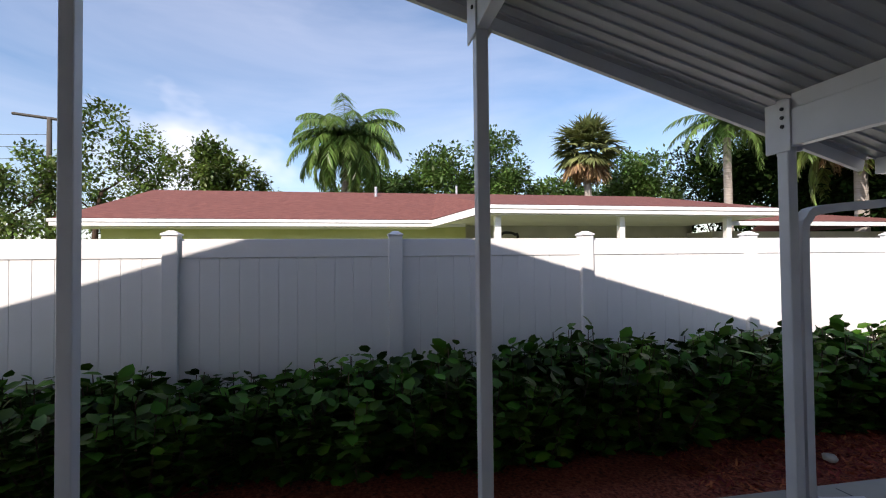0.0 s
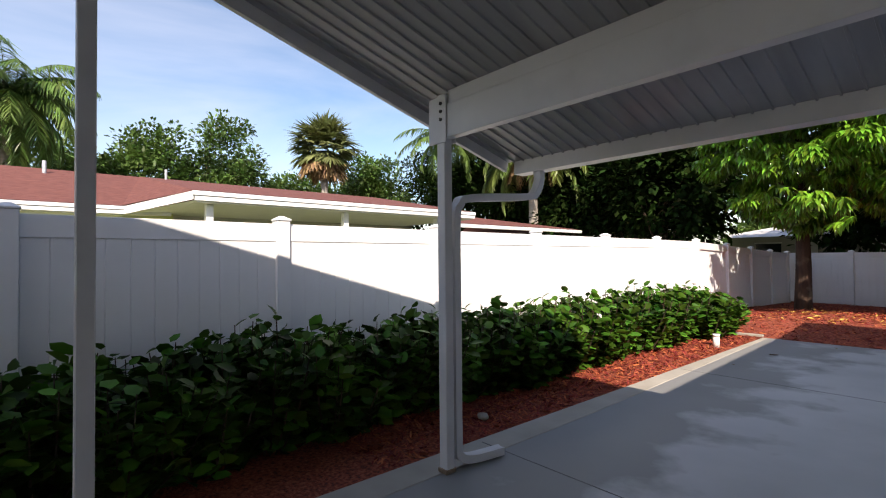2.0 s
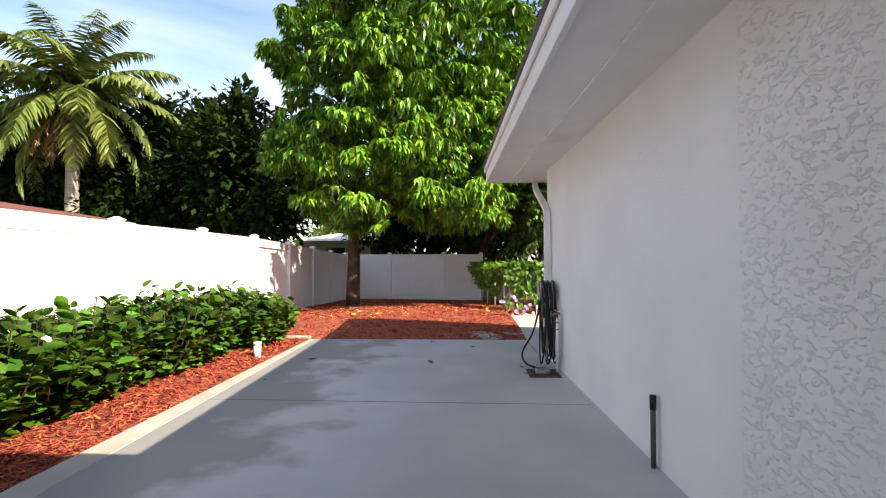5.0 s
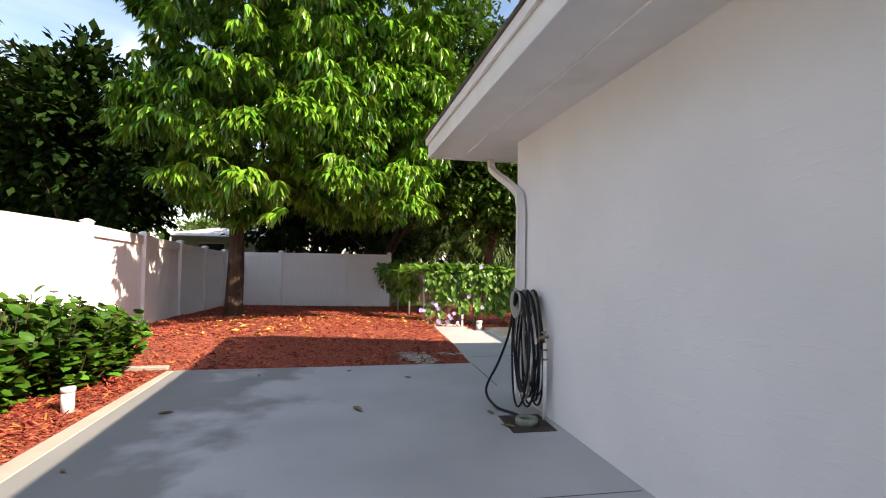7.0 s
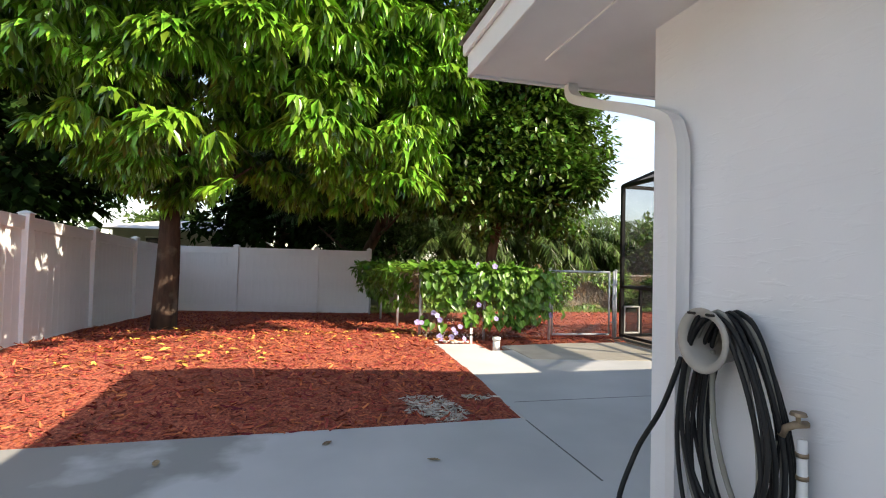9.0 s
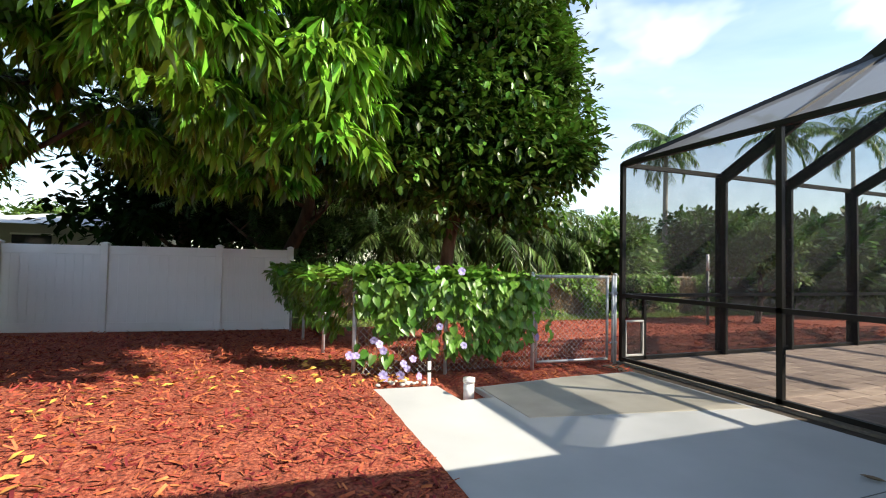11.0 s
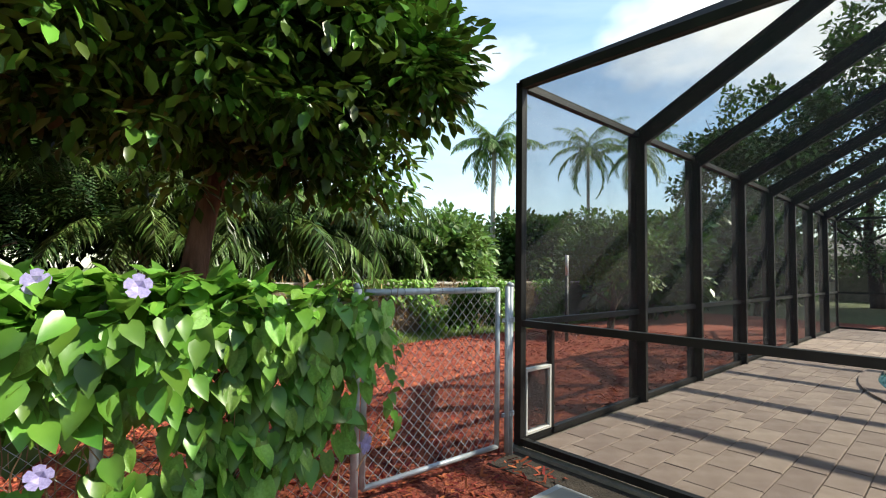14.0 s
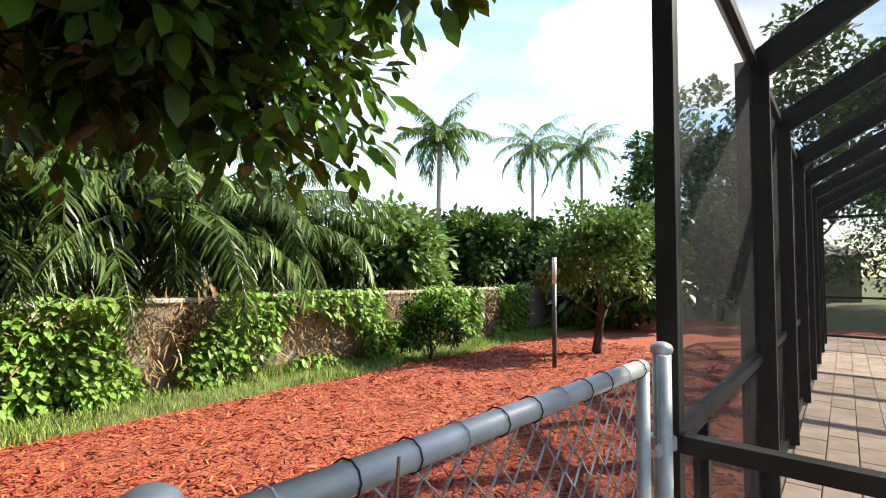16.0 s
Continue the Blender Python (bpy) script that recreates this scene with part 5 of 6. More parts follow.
# vines, shrubs and grass along the low back wall
back_wall = boxed("garden_wall", (-0.2, 24.0, 19.55, 19.75, -0.2, 0.98), M_BLOCK, None, "low weathered block wall overgrown with vines", 0.02)
tagged(back_wall, category="garden wall")
boxed("coping", (-0.2, 24.0, 19.51, 19.79, 0.98, 1.04), M_STONE, back_wall, "pale rough coping", 0.01)
rng = np.random.default_rng(230)
creeper = thing("creeper", (4.0, 19.5, 0), "patchy green creeper with dry stretches on the low wall", "creeper")
P = []
while len(P) < 9500:
    x, z = rng.uniform(-0.2, 16), rng.uniform(-0.1, 1.12)
    if noise.noise(Vector((x * 0.75, z * 0.9, 7))) > -0.12:
        P.append((x, 19.45 - rng.random() * 0.3 * (0.6 + max(0, noise.noise(Vector((x * 1.5, 0, 1))))), z))
P = np.array(P)
d = np.tile([0, -0.7, -0.5], (len(P), 1)) + rng.normal(0, 0.5, (len(P), 3))
right, ahead, up = axes(d, rng)
tagged(scatter("leaf_mass", OVAL, OVAL_F, P, right, ahead, up, rng.uniform(0.09, 0.17, len(P)), M_CREEPER, creeper), kind="stuff")
P = np.array([(rng.uniform(0.5, 12), 19.46 - rng.random() * 0.2, rng.uniform(-0.1, 1.06)) for _ in range(7000)])
P = P[[noise.noise(Vector((x * 0.75, z * 0.9, 7))) < 0.08 for x, _, z in P]]
right, ahead, up = axes(rng.normal(size=P.shape), rng)
tagged(scatter("dry_stem_mass", BLADE, BLADE_F, P, right, ahead, up, rng.uniform(0.12, 0.26, len(P)), M_DEADPALM, creeper, "brown dry creeper stems"), kind="stuff")
P = []
while len(P) < 16000:
    x, y = rng.uniform(-0.5, 20), rng.uniform(18.2, 19.6)
    P.append((x, y, -0.16))
P = np.array(P)
d = np.tile([0, 0, 1.0], (len(P), 1)) + rng.normal(0, 0.35, (len(P), 3))
right, ahead, up = axes(d, rng)
tall = 0.10 + 0.16 * np.array([max(0.0, noise.noise(Vector((x * 0.9, y * 2, 2)))) for x, y, _ in P])
ob = scatter("grass_strip", BLADE, BLADE_F, P, right, ahead, up, tall * rng.uniform(0.7, 1.3, len(P)), M_BLADE, None, "uneven green grass strip before the wall")
tagged(ob, category="grass", kind="stuff")


# ---- neighbouring house ----
nb = thing("neighbour_house", (-13, 0, 0), "low pale green house with red shingle roof and white fascia", "house")
boxed("wall", (-21.0, -13.75, -7.3, 1.7, -0.2, 2.55), M_YELLOW, nb, "pale yellow-green painted wall", 0)
boxed("wall", (-21.0, -14.3, 1.7, 9.2, -0.2, 2.62), M_LANAI, nb, "shaded tan lanai wall", 0)
boxed("wall", (-21.0, -13.2, 9.0, 19.0, -0.2, 2.35), M_LANAI, nb, "tan wall of the rear wing", 0)


def hip(name, pts, faces, mat, parent, label=""):
    bm = bmesh.new()
    vs = [bm.verts.new(p) for p in pts]
    for f in faces:
        bm.faces.new([vs[i] for i in f])
    return part(name, bm, mat, parent, label)


EZ, EZ_LOW = 2.80, 2.62
hip("roof", [(-12.95, -7.9, EZ_LOW), (-12.95, 1.55, EZ_LOW), (-17, 1.55, 3.86), (-17, -7.35, 3.84), (-21, -7.9, EZ_LOW), (-21, 1.55, EZ_LOW)], [(0, 1, 2, 3), (0, 3, 4), (2, 5, 4, 3)], M_SHINGLE, nb, "red asphalt shingle roof")
hip("roof", [(-10.95, 1.50, EZ), (-10.95, 8.92, EZ), (-17, 9.4, 3.88), (-17, 1.5, 3.87), (-21, 9.4, EZ), (-21, 1.5, EZ), (-12.95, 0.6, EZ_LOW + 0.004)], [(0, 1, 2, 3), (1, 4, 2), (2, 4, 5, 3), (0, 3, 6)], M_SHINGLE, nb, "red asphalt shingle roof of the lanai wing")
hip("roof", [(-12.6, 9.0, 2.62), (-12.6, 17.0, 2.62), (-16.5, 14.5, 3.3), (-16.5, 9.4, 3.7), (-20.5, 17.0, 2.62)], [(0, 1, 2, 3), (1, 4, 2)], M_SHINGLE, nb, "red asphalt shingle rear roof")
for dims in ((-13.0, -12.92, -7.95, 1.5, 2.44, 2.52), (-12.99, -12.9, -7.98, 1.5, 2.53, 2.605), (-11.0, -10.92, 1.5, 8.95, 2.60, 2.69), (-10.98, -10.9, 1.46, 8.97, 2.70, 2.785), (-12.65, -12.57, 9.0, 17.0, 2.48, 2.60)):
    boxed("fascia", dims, M_TRIM, nb, "white two-step fascia board", 0.004)
hip("fascia", [(-12.93, 0.62, 2.44), (-10.95, 1.48, 2.62), (-10.95, 1.48, 2.785), (-12.93, 0.62, 2.605)], [(0, 1, 2, 3)], M_TRIM, nb, "white two-step fascia board")
boxed("soffit", (-14.4, -10.99, 1.55, 8.9, 2.575, 2.595), M_TRIM, nb, "white lanai ceiling", 0)
hip("soffit", [(-12.93, 0.62, 2.435), (-10.95, 1.48, 2.60), (-10.99, 1.56, 2.60), (-14.0, 1.56, 2.50), (-14.0, 0.62, 2.435)], [(0, 1, 2, 3, 4)], M_TRIM, nb)
boxed("soffit", (-13.8, -12.99, -7.9, 0.6, 2.42, 2.435), M_TRIM, nb, "", 0)
for y in (1.84, 4.89, 7.79):
    boxed("column", (-11.35, -11.2, y - 0.07, y + 0.07, -0.1, 2.57), M_TRIM, nb, "white lanai column", 0.01)
for y0, y1 in ((-6.0, -4.6), (-2.6, -0.9)):
    w = boxed("window", (-13.76, -13.72, y0, y1, 0.95, 2.02), M_GLASS, nb, "dark window glass", 0)
    boxed("frame", (-13.74, -13.69, y0 - 0.06, y1 + 0.06, 2.02, 2.09), M_TRIM, w, "white window frame")
bm = bmesh.new()
tube(bm, [(-16.3, -0.61, 3.4), (-16.3, -0.61, 3.95)], 0.045, 10)
part("vent_pipe", bm, M_GALV, nb, "grey roof vent pipe")
bm = bmesh.new()
tube(bm, [(-16.4, 2.05, 3.7), (-16.4, 2.05, 4.05)], 0.035, 10)
part("vent_pipe", bm, M_GALV, nb, "grey roof vent pipe")
# dark curved chair back on the lanai
bm = bmesh.new()
tube(bm, smooth_path([(-12.2, 2.15, 1.2), (-12.2, 2.17, 2.0), (-12.2, 2.25, 2.22), (-12.2, 2.42, 2.25), (-12.2, 2.58, 2.2), (-12.2, 2.66, 2.0), (-12.2, 2.68, 0.0)], 4), 0.035, 8)
tube(bm, [(-12.2, 2.15, 1.25), (-12.2, 2.15, 0.0)], 0.035, 8)
tagged(part("hanging_chair_stand", bm, M_BOLT, None, "black curved metal chair stand on the lanai", True), category="chair stand")

# ---- street pole and wires ----
pole = thing("utility_pole", (-26, -15.1, -0.16), "wooden utility pole with crossarms and thin wires", "utility pole")
bm = bmesh.new()
tube(bm, [(-26, -15.1, -0.16), (-26, -15.1, 8.4)], 0.14, 10, 0.10)
part("shaft", bm, M_WOOD, pole, smooth=True)
for z, ln, tilt in ((8.35, 1.5, 0.28), (5.6, 0.7, 0.5)):
    bm = bmesh.new()
    tube(bm, [(-26.0, -15.1 - ln, z + ln * tilt * 0.4), (-26.0, -15.1 + ln, z - ln * tilt * 0.4)], 0.075, 6)
    part("crossarm", bm, M_WOOD, pole)
for k in range(5):
    bm = bmesh.new()
    z = 7.6 - k * 0.55
    tube(bm, smooth_path([(-26, -15.1, z), (-24, -28, z - 0.9), (-22, -44, z + 0.1)], 6), 0.012, 4)
    part("wire", bm, M_BOLT, pole, "thin black wire")

# ---- white house beyond the far fence ----
fh = thing("far_house", (-9, 31, 0), "white low house glimpsed beyond the far fence", "house")
# lanai tone on this wall puts the shade below the eaves into colour
boxed("wall", (-11.2, -5.0, 30.0, 36.0, -0.2, 2.5), M_LANAI, fh, "", 0)
hip("roof", [(-11.8, 28.7, 2.45), (-4.4, 28.7, 2.45), (-6.5, 33, 3.15), (-9.7, 33, 3.15), (-11.8, 36.6, 2.5), (-4.4, 36.6, 2.5)], [(0, 1, 2, 3), (1, 5, 2), (0, 3, 4), (3, 2, 5, 4)], M_FARROOF, fh, "pale grey-white roof")
for x in (-9.8, -7.0):
    w = boxed("window", (x, x + 1.2, 29.94, 29.99, 1.0, 2.1), M_GLASS, fh, "dark window", 0)
    boxed("frame", (x - 0.05, x + 1.25, 29.92, 29.96, 2.1, 2.17), M_TRIM, w)
fh2 = thing("far_house", (40, 20, 0), "low grey house far across the yard", "house")
boxed("wall", (39.0, 47.0, 12.0, 22.0, -0.2, 2.6), M_BLOCK, fh2, "", 0)
hip("roof", [(38.4, 11.4, 2.6), (38.4, 22.6, 2.6), (43, 19, 4.0), (43, 15, 4.0), (47.6, 11.4, 2.6), (47.6, 22.6, 2.6)], [(0, 1, 2, 3), (1, 5, 2), (0, 3, 4), (3, 2, 5, 4)], M_HROOF, fh2, "grey roof")
for y in (13.5, 16.5, 19.5):
    boxed("window", (38.94, 38.99, y, y + 1.3, 1.0, 2.1), M_GLASS, fh2, "dark window", 0)
fh3 = thing("far_house", (24, 40, 0), "pale tan house far behind the garden trees", "house")
boxed("wall", (20.0, 30.0, 38.0, 46.0, -0.2, 2.7), M_STONE, fh3, "", 0)
hip("roof", [(19.4, 37.4, 2.7), (30.6, 37.4, 2.7), (27, 42, 4.2), (23, 42, 4.2), (19.4, 46.6, 2.7), (30.6, 46.6, 2.7)], [(0, 1, 2, 3), (1, 5, 2), (0, 3, 4), (3, 2, 5, 4)], M_FARROOF, fh3, "pale roof")
boxed("window", (23.0, 25.0, 37.95, 37.99, 1.0, 2.2), M_GLASS, fh3, "dark window", 0)


# ---- chain-link fence and gate ----
def chain_mesh(name, a, b, z0, z1, parent, cell=0.072, r=0.0025):
    """Woven diamonds between two uprights: each wire zigzags and hooks its neighbour."""
    a, b = Vector(a), Vector(b)
    d = (b - a)
    ln = d.length
    d.normalize()
    nrm = Vector((-d.y, d.x, 0))
    bm = bmesh.new()
    n = int(ln / (cell / 2))
    rows = int((z1 - z0) / (cell / 2))
    for i in range(n):
        x = i * cell / 2 + cell / 4
        pts = []
        for k in range(rows + 1):
            s = 1 if (k + i) % 2 else -1
            pts.append(a + d * (x + s * cell / 4) + nrm * (0.002 * s) + Vector((0, 0, z0 + k * cell / 2)))
        tube(bm, pts, r, 3, None, False)
    return tagged(part(name, bm, M_GALV, parent, "diamond chain-link wire"), kind="stuff")


def pipe(name, pts, r, parent, mat=M_GALV, seg=12, label=""):
    bm = bmesh.new()
    tube(bm, pts, r, seg)
    return part(name, bm, mat, parent, label, True)


cl = thing("chain_link_fence", (1.0, 13.1, 0), "galvanised chain-link fence under the vine", "fence")
for (x, y), h in (((-0.16, 13.26), 1.16), ((0.95, 13.215), 1.16), ((2.15, 13.175), 1.20), ((-0.30, 14.9), 1.16), ((-0.45, 16.5), 1.16), ((-0.58, 17.95), 1.16)):
    p = pipe("post", [(x, y, -0.15), (x, y, h)], 0.024, cl)
    bm = bmesh.new()
    r = bmesh.ops.create_uvsphere(bm, u_segments=12, v_segments=7, radius=0.03)
    bmesh.ops.transform(bm, matrix=pose(x, y, h) @ Matrix.Diagonal((1, 1, 0.75, 1)), verts=r["verts"])
    part("cap", bm, M_GALV, p, smooth=True)
pipe("top_rail", [(-0.16, 13.26, 1.12), (2.15, 13.175, 1.12)], 0.018, cl)
pipe("top_rail", [(-0.16, 13.26, 1.12), (-0.58, 17.95, 1.12)], 0.018, cl)
chain_mesh("chain_mesh", (-0.16, 13.26, 0), (2.15, 13.175, 0), 0.0, 1.12, cl)

gate = thing("garden_gate", (2.1, 12.99, 0), "closed galvanised chain-link garden gate", "gate")
ga, gb = Vector((2.20, 13.17, 0)), Vector((3.30, 13.12, 0))
GT, GB = 1.165, 0.045
pipe("stile", [ga + Vector((0, 0, GB)), ga + Vector((0, 0, GT))], 0.018, gate)
pipe("stile", [gb + Vector((0, 0, GB)), gb + Vector((0, 0, GT))], 0.018, gate)
pipe("rail", [ga + Vector((0, 0, GT)), gb + Vector((0, 0, GT))], 0.021, gate)
pipe("rail", [ga + Vector((0, 0, GB)), gb + Vector((0, 0, GB))], 0.018, gate)
chain_mesh("chain_mesh", ga, gb, GB, GT + 0.005, gate)
for k in range(11):
    q = ga.lerp(gb, (k + 0.5) / 11) + Vector((0, 0, GT))
    side = (gb - ga).normalized()
    nrm = Vector((-side.y, side.x, 0))
    loop = [q + side * 0.012 * math.sin(a * 0.5) + nrm * 0.024 * math.cos(a) + Vector((0, 0, 0.024 * math.sin(a))) for a in [j * math.pi / 5 for j in range(10)]]
    bm = bmesh.new()
    tube(bm, loop, 0.0014, 5)
    part("tie_wire", bm, M_BOLT if k % 3 else M_GALV, gate, "twisted tie wire")
gp = thing("gate_post", (3.42, 13.105, 0), "galvanised steel gate post with domed cap", "post")
pipe("post", [(3.42, 13.105, -0.1), (3.42, 13.105, 1.20)], 0.025, gp)
bm = bmesh.new()
r = bmesh.ops.create_uvsphere(bm, u_segments=14, v_segments=8, radius=0.031)
bmesh.ops.transform(bm, matrix=pose(3.42, 13.105, 1.20) @ Matrix.Diagonal((1, 1, 0.7, 1)), verts=r["verts"])
part("cap", bm, M_GALV, gp, smooth=True)
pipe("spare_pipe", [(3.365, 13.085, 0.0), (3.365, 13.085, 1.19)], 0.018, gp)
for z in (0.25, 0.93):
    bm = bmesh.new()
    tube(bm, [(3.42, 13.105, z), (3.42, 13.105, z + 0.03)], 0.036, 12)
    box(bm, 3.32, 3.42, 13.085, 13.10, z, z + 0.028, 0.003)
    part("hinge_band", bm, M_GALV, gp)

# dog door in the cage
dog = thing("pet_door", (3.75, 13.1, 0.05), "small white-framed pet door in the screen", "pet door")
stick("pet_post", (3.95, CY, 0.0), (3.95, CY, 0.9), 0.04, 0.05)
for dims in ((3.60, 3.62, CY - 0.03, CY + 0.02, 0.06, 0.56), (3.90, 3.925, CY - 0.03, CY + 0.02, 0.06, 0.56), (3.62, 3.90, CY - 0.03, CY + 0.02, 0.535, 0.56), (3.62, 3.90, CY - 0.03, CY + 0.02, 0.06, 0.085)):
    boxed("frame", dims, M_PVC, dog, "white frame", 0.003)
boxed("flap", (3.625, 3.895, CY - 0.012, CY - 0.004, 0.09, 0.53), M_SCREEN, dog, "smoky flap", 0)
boxed("screen_rail_kick", (CX + 0.02, END_X, CY - 0.01, CY + 0.01, 0.90, 0.93), M_ALU, cage, "pale rail face")

boxed("soil_strip", (3.17, 3.56, 7.64, 13.12, -0.12, -0.035), M_COCOA, None, "dark bare soil gap beside the pool cage", 0.02)["kind"] = "structure"

# ---- pool deck, pool ----
deck_base = boxed("deck_bed", (3.5, 17.0, 7.6, 13.2, -0.12, -0.012), M_SAND, None, "sandy joint bed under the pool deck pavers", 0)
tagged(deck_base, kind="structure")
POOL_C, POOL_R = (10.2, 10.2), (2.9, 1.55)


def pool_edge(a, k=1.0):
    w = 1 + 0.16 * math.cos(2 * a + 0.6) + 0.06 * math.cos(3 * a)
    return POOL_C[0] + POOL_R[0] * w * k * math.cos(a), POOL_C[1] + POOL_R[1] * w * k * math.sin(a)


pool = thing("swimming_pool", (*POOL_C, 0), "kidney-shaped pool with teal water and pale coping", "pool")
bm = bmesh.new()
n = 64
for k in (1.0,):
    ring = [bm.verts.new((*pool_edge(2 * math.pi * i / n), 0.012)) for i in range(n)]
    bm.faces.new(ring)
part("water", bm, M_POOL, pool, "still teal water")
bm = bmesh.new()
inner = [bm.verts.new((*pool_edge(2 * math.pi * i / n, 0.985), 0.035)) for i in range(n)]
outer = [bm.verts.new((*pool_edge(2 * math.pi * i / n, 1.10), 0.035)) for i in range(n)]
low = [bm.verts.new((*pool_edge(2 * math.pi * i / n, 0.985), -0.05)) for i in range(n)]
lowo = [bm.verts.new((*pool_edge(2 * math.pi * i / n, 1.10), -0.05)) for i in range(n)]
for i in range(n):
    j = (i + 1) % n
    bm.faces.new((inner[i], inner[j], outer[j], outer[i]))
    bm.faces.new((inner[i], low[i], low[j], inner[j]))
    bm.faces.new((outer[i], outer[j], lowo[j], lowo[i]))
part("coping", bm, M_PAVER_S, pool, "pale paver coping")

# ---- hose hanger, tap, pipes on the house wall ----
reel = thing("hose_hanger", (0, 7.05, 0.9), "beige plastic hose hanger holding black hose coils", "hose hanger")
def lathe(bm, prof, m, seg=26):
    """Turns a closed profile of (distance along, radius) about the local z axis."""
    rings = []
    for k in range(seg):
        a = 2 * math.pi * k / seg
        rings.append([bm.verts.new(m @ Vector((math.cos(a) * q, math.sin(a) * q, d))) for d, q in prof])
    for k in range(seg):
        p, n = rings[k], rings[(k + 1) % seg]
        for j in range(len(prof)):
            bm.faces.new((p[j], n[j], n[(j + 1) % len(prof)], p[(j + 1) % len(prof)]))
    bmesh.ops.recalc_face_normals(bm, faces=bm.faces)


bm = bmesh.new()
lathe(bm, [(0.0, 0.075), (0.18, 0.105), (0.192, 0.13), (0.205, 0.135), (0.21, 0.126), (0.205, 0.108), (0.19, 0.095), (0.01, 0.06)], pose(0.0, 7.05, 0.95, 0, -90, 0))
part("saddle", bm, M_REEL, reel, "", True)
bm = bmesh.new()
lathe(bm, [(0.0, 0.001), (0.0, 0.064), (0.02, 0.064), (0.02, 0.001)], pose(-0.002, 7.05, 0.95, 0, -90, 0))
part("back_plate", bm, M_HOSE2, reel, "dim back plate inside the hanger", True)
for s in (-1, 1):
    bm = bmesh.new()
    box(bm, -0.213, -0.205, 7.05 + s * 0.05 - 0.025, 7.05 + s * 0.05 + 0.025, 1.052, 1.064, 0.004)
    part("slot", bm, M_BOLT, reel, "dark slot")
hose = thing("garden_hose", (-0.1, 7.05, 0.5), "long black rubber hose hung in loose coils", "hose")
rng = np.random.default_rng(300)
for i in range(12):
    depth = 0.022 + 0.0145 * i
    low_z = 0.05 + 0.22 * rng.random() ** 2
    wid = 0.185 + 0.035 * rng.random()
    yc = 7.03 + rng.normal(0, 0.015)
    high = 1.055 + 0.012 * (i % 3)
    pts = []
    for k in range(25):
        a = 2 * math.pi * k / 24
        c = math.cos(a)
        narrow = 0.70 + 0.30 * min(1.0, (1 - c) * 0.9)
        pts.append((-depth + 0.012 * math.sin(a * 2 + i), yc + wid * narrow * math.sin(a) - 0.02 * (1 - c), (high + low_z) / 2 + (high - low_z) / 2 * (c if c < 0.8 else 0.8 + (c - 0.8) * 0.9)))
    bm = bmesh.new()
    tube(bm, smooth_path(pts, 2), 0.0095, 7, None, False)
    part("coil", bm, M_HOSE if i not in (3, 8) else M_HOSE2, hose, "black hose coil" if i not in (3, 8) else "faded grey-green hose coil", True)
bm = bmesh.new()
tube(bm, smooth_path([(-0.17, 7.2, 0.85), (-0.19, 7.3, 0.6), (-0.24, 7.42, 0.35), (-0.38, 7.34, 0.12), (-0.36, 7.1, 0.03), (-0.25, 6.9, 0.02), (-0.18, 6.72, 0.02)], 6), 0.012, 8)
part("loose_end", bm, M_HOSE, hose, "black hose end on the floor", True)
bm = bmesh.new()
tube(bm, smooth_path([(-0.1, 7.1, 0.9), (-0.11, 7.08, 0.6), (-0.12, 6.98, 0.35), (-0.11, 6.9, 0.3), (-0.1, 6.84, 0.5), (-0.09, 6.82, 0.62)], 6), 0.011, 8)
part("lead", bm, M_HOSE2, hose, "grey hose lead to the tap", True)
tap = thing("wall_tap", (0, 6.79, 0.68), "worn brass garden tap on a white riser pipe", "tap")
pipe("riser", [(-0.035, 6.76, 0.0), (-0.035, 6.76, 0.64)], 0.017, tap, M_PVC, 10, "white plastic riser pipe")
for z in (0.50, 0.58):
    pipe("clip", [(-0.035, 6.76, z), (-0.035, 6.76, z + 0.015)], 0.021, tap, M_BRASS, 10)
bm = bmesh.new()
tube(bm, [(0.0, 6.77, 0.69), (-0.05, 6.775, 0.69), (-0.075, 6.79, 0.675), (-0.082, 6.80, 0.645)], 0.014, 8)
tube(bm, [(-0.04, 6.77, 0.69), (-0.04, 6.77, 0.725)], 0.008, 8)
part("spout", bm, M_BRASS, tap, "", True)
bm = bmesh.new()
r = bmesh.ops.create_cone(bm, cap_ends=True, segments=10, radius1=0.028, radius2=0.024, depth=0.012)
bmesh.ops.translate(bm, vec=(-0.04, 6.77, 0.73), verts=r["verts"])
part("wheel", bm, M_BRASS, tap)
box_pit = bmesh.new()
box(box_pit, -0.39, -0.03, 6.50, 6.91, -0.02, 0.006, 0.003)
tagged(part("soil_patch", box_pit, M_COCOA, None, "dark damp soil patch in the concrete by the tap"), category="soil")
saucer = bmesh.new()
lathe(saucer, [(0.0, 0.088), (0.035, 0.092), (0.055, 0.085), (0.058, 0.065), (0.04, 0.055), (0.0, 0.055)], pose(-0.22, 6.68, 0.004))
tagged(part("plastic_ring", saucer, M_RING, None, "dull green plastic ring on the soil patch", True), category="ring")

conduit = thing("wall_conduit", (0.09, 4.18, 0), "short dark conduit stub beside the stucco wall", "conduit")
pipe("tube", [(0.09, 4.18, 0.0), (0.09, 4.18, 0.40)], 0.017, conduit, M_STEEL, 10, "dark stained tube")
pipe("collar", [(0.09, 4.18, 0.37), (0.09, 4.18, 0.46)], 0.021, conduit, M_BOLT, 10, "black end collar")

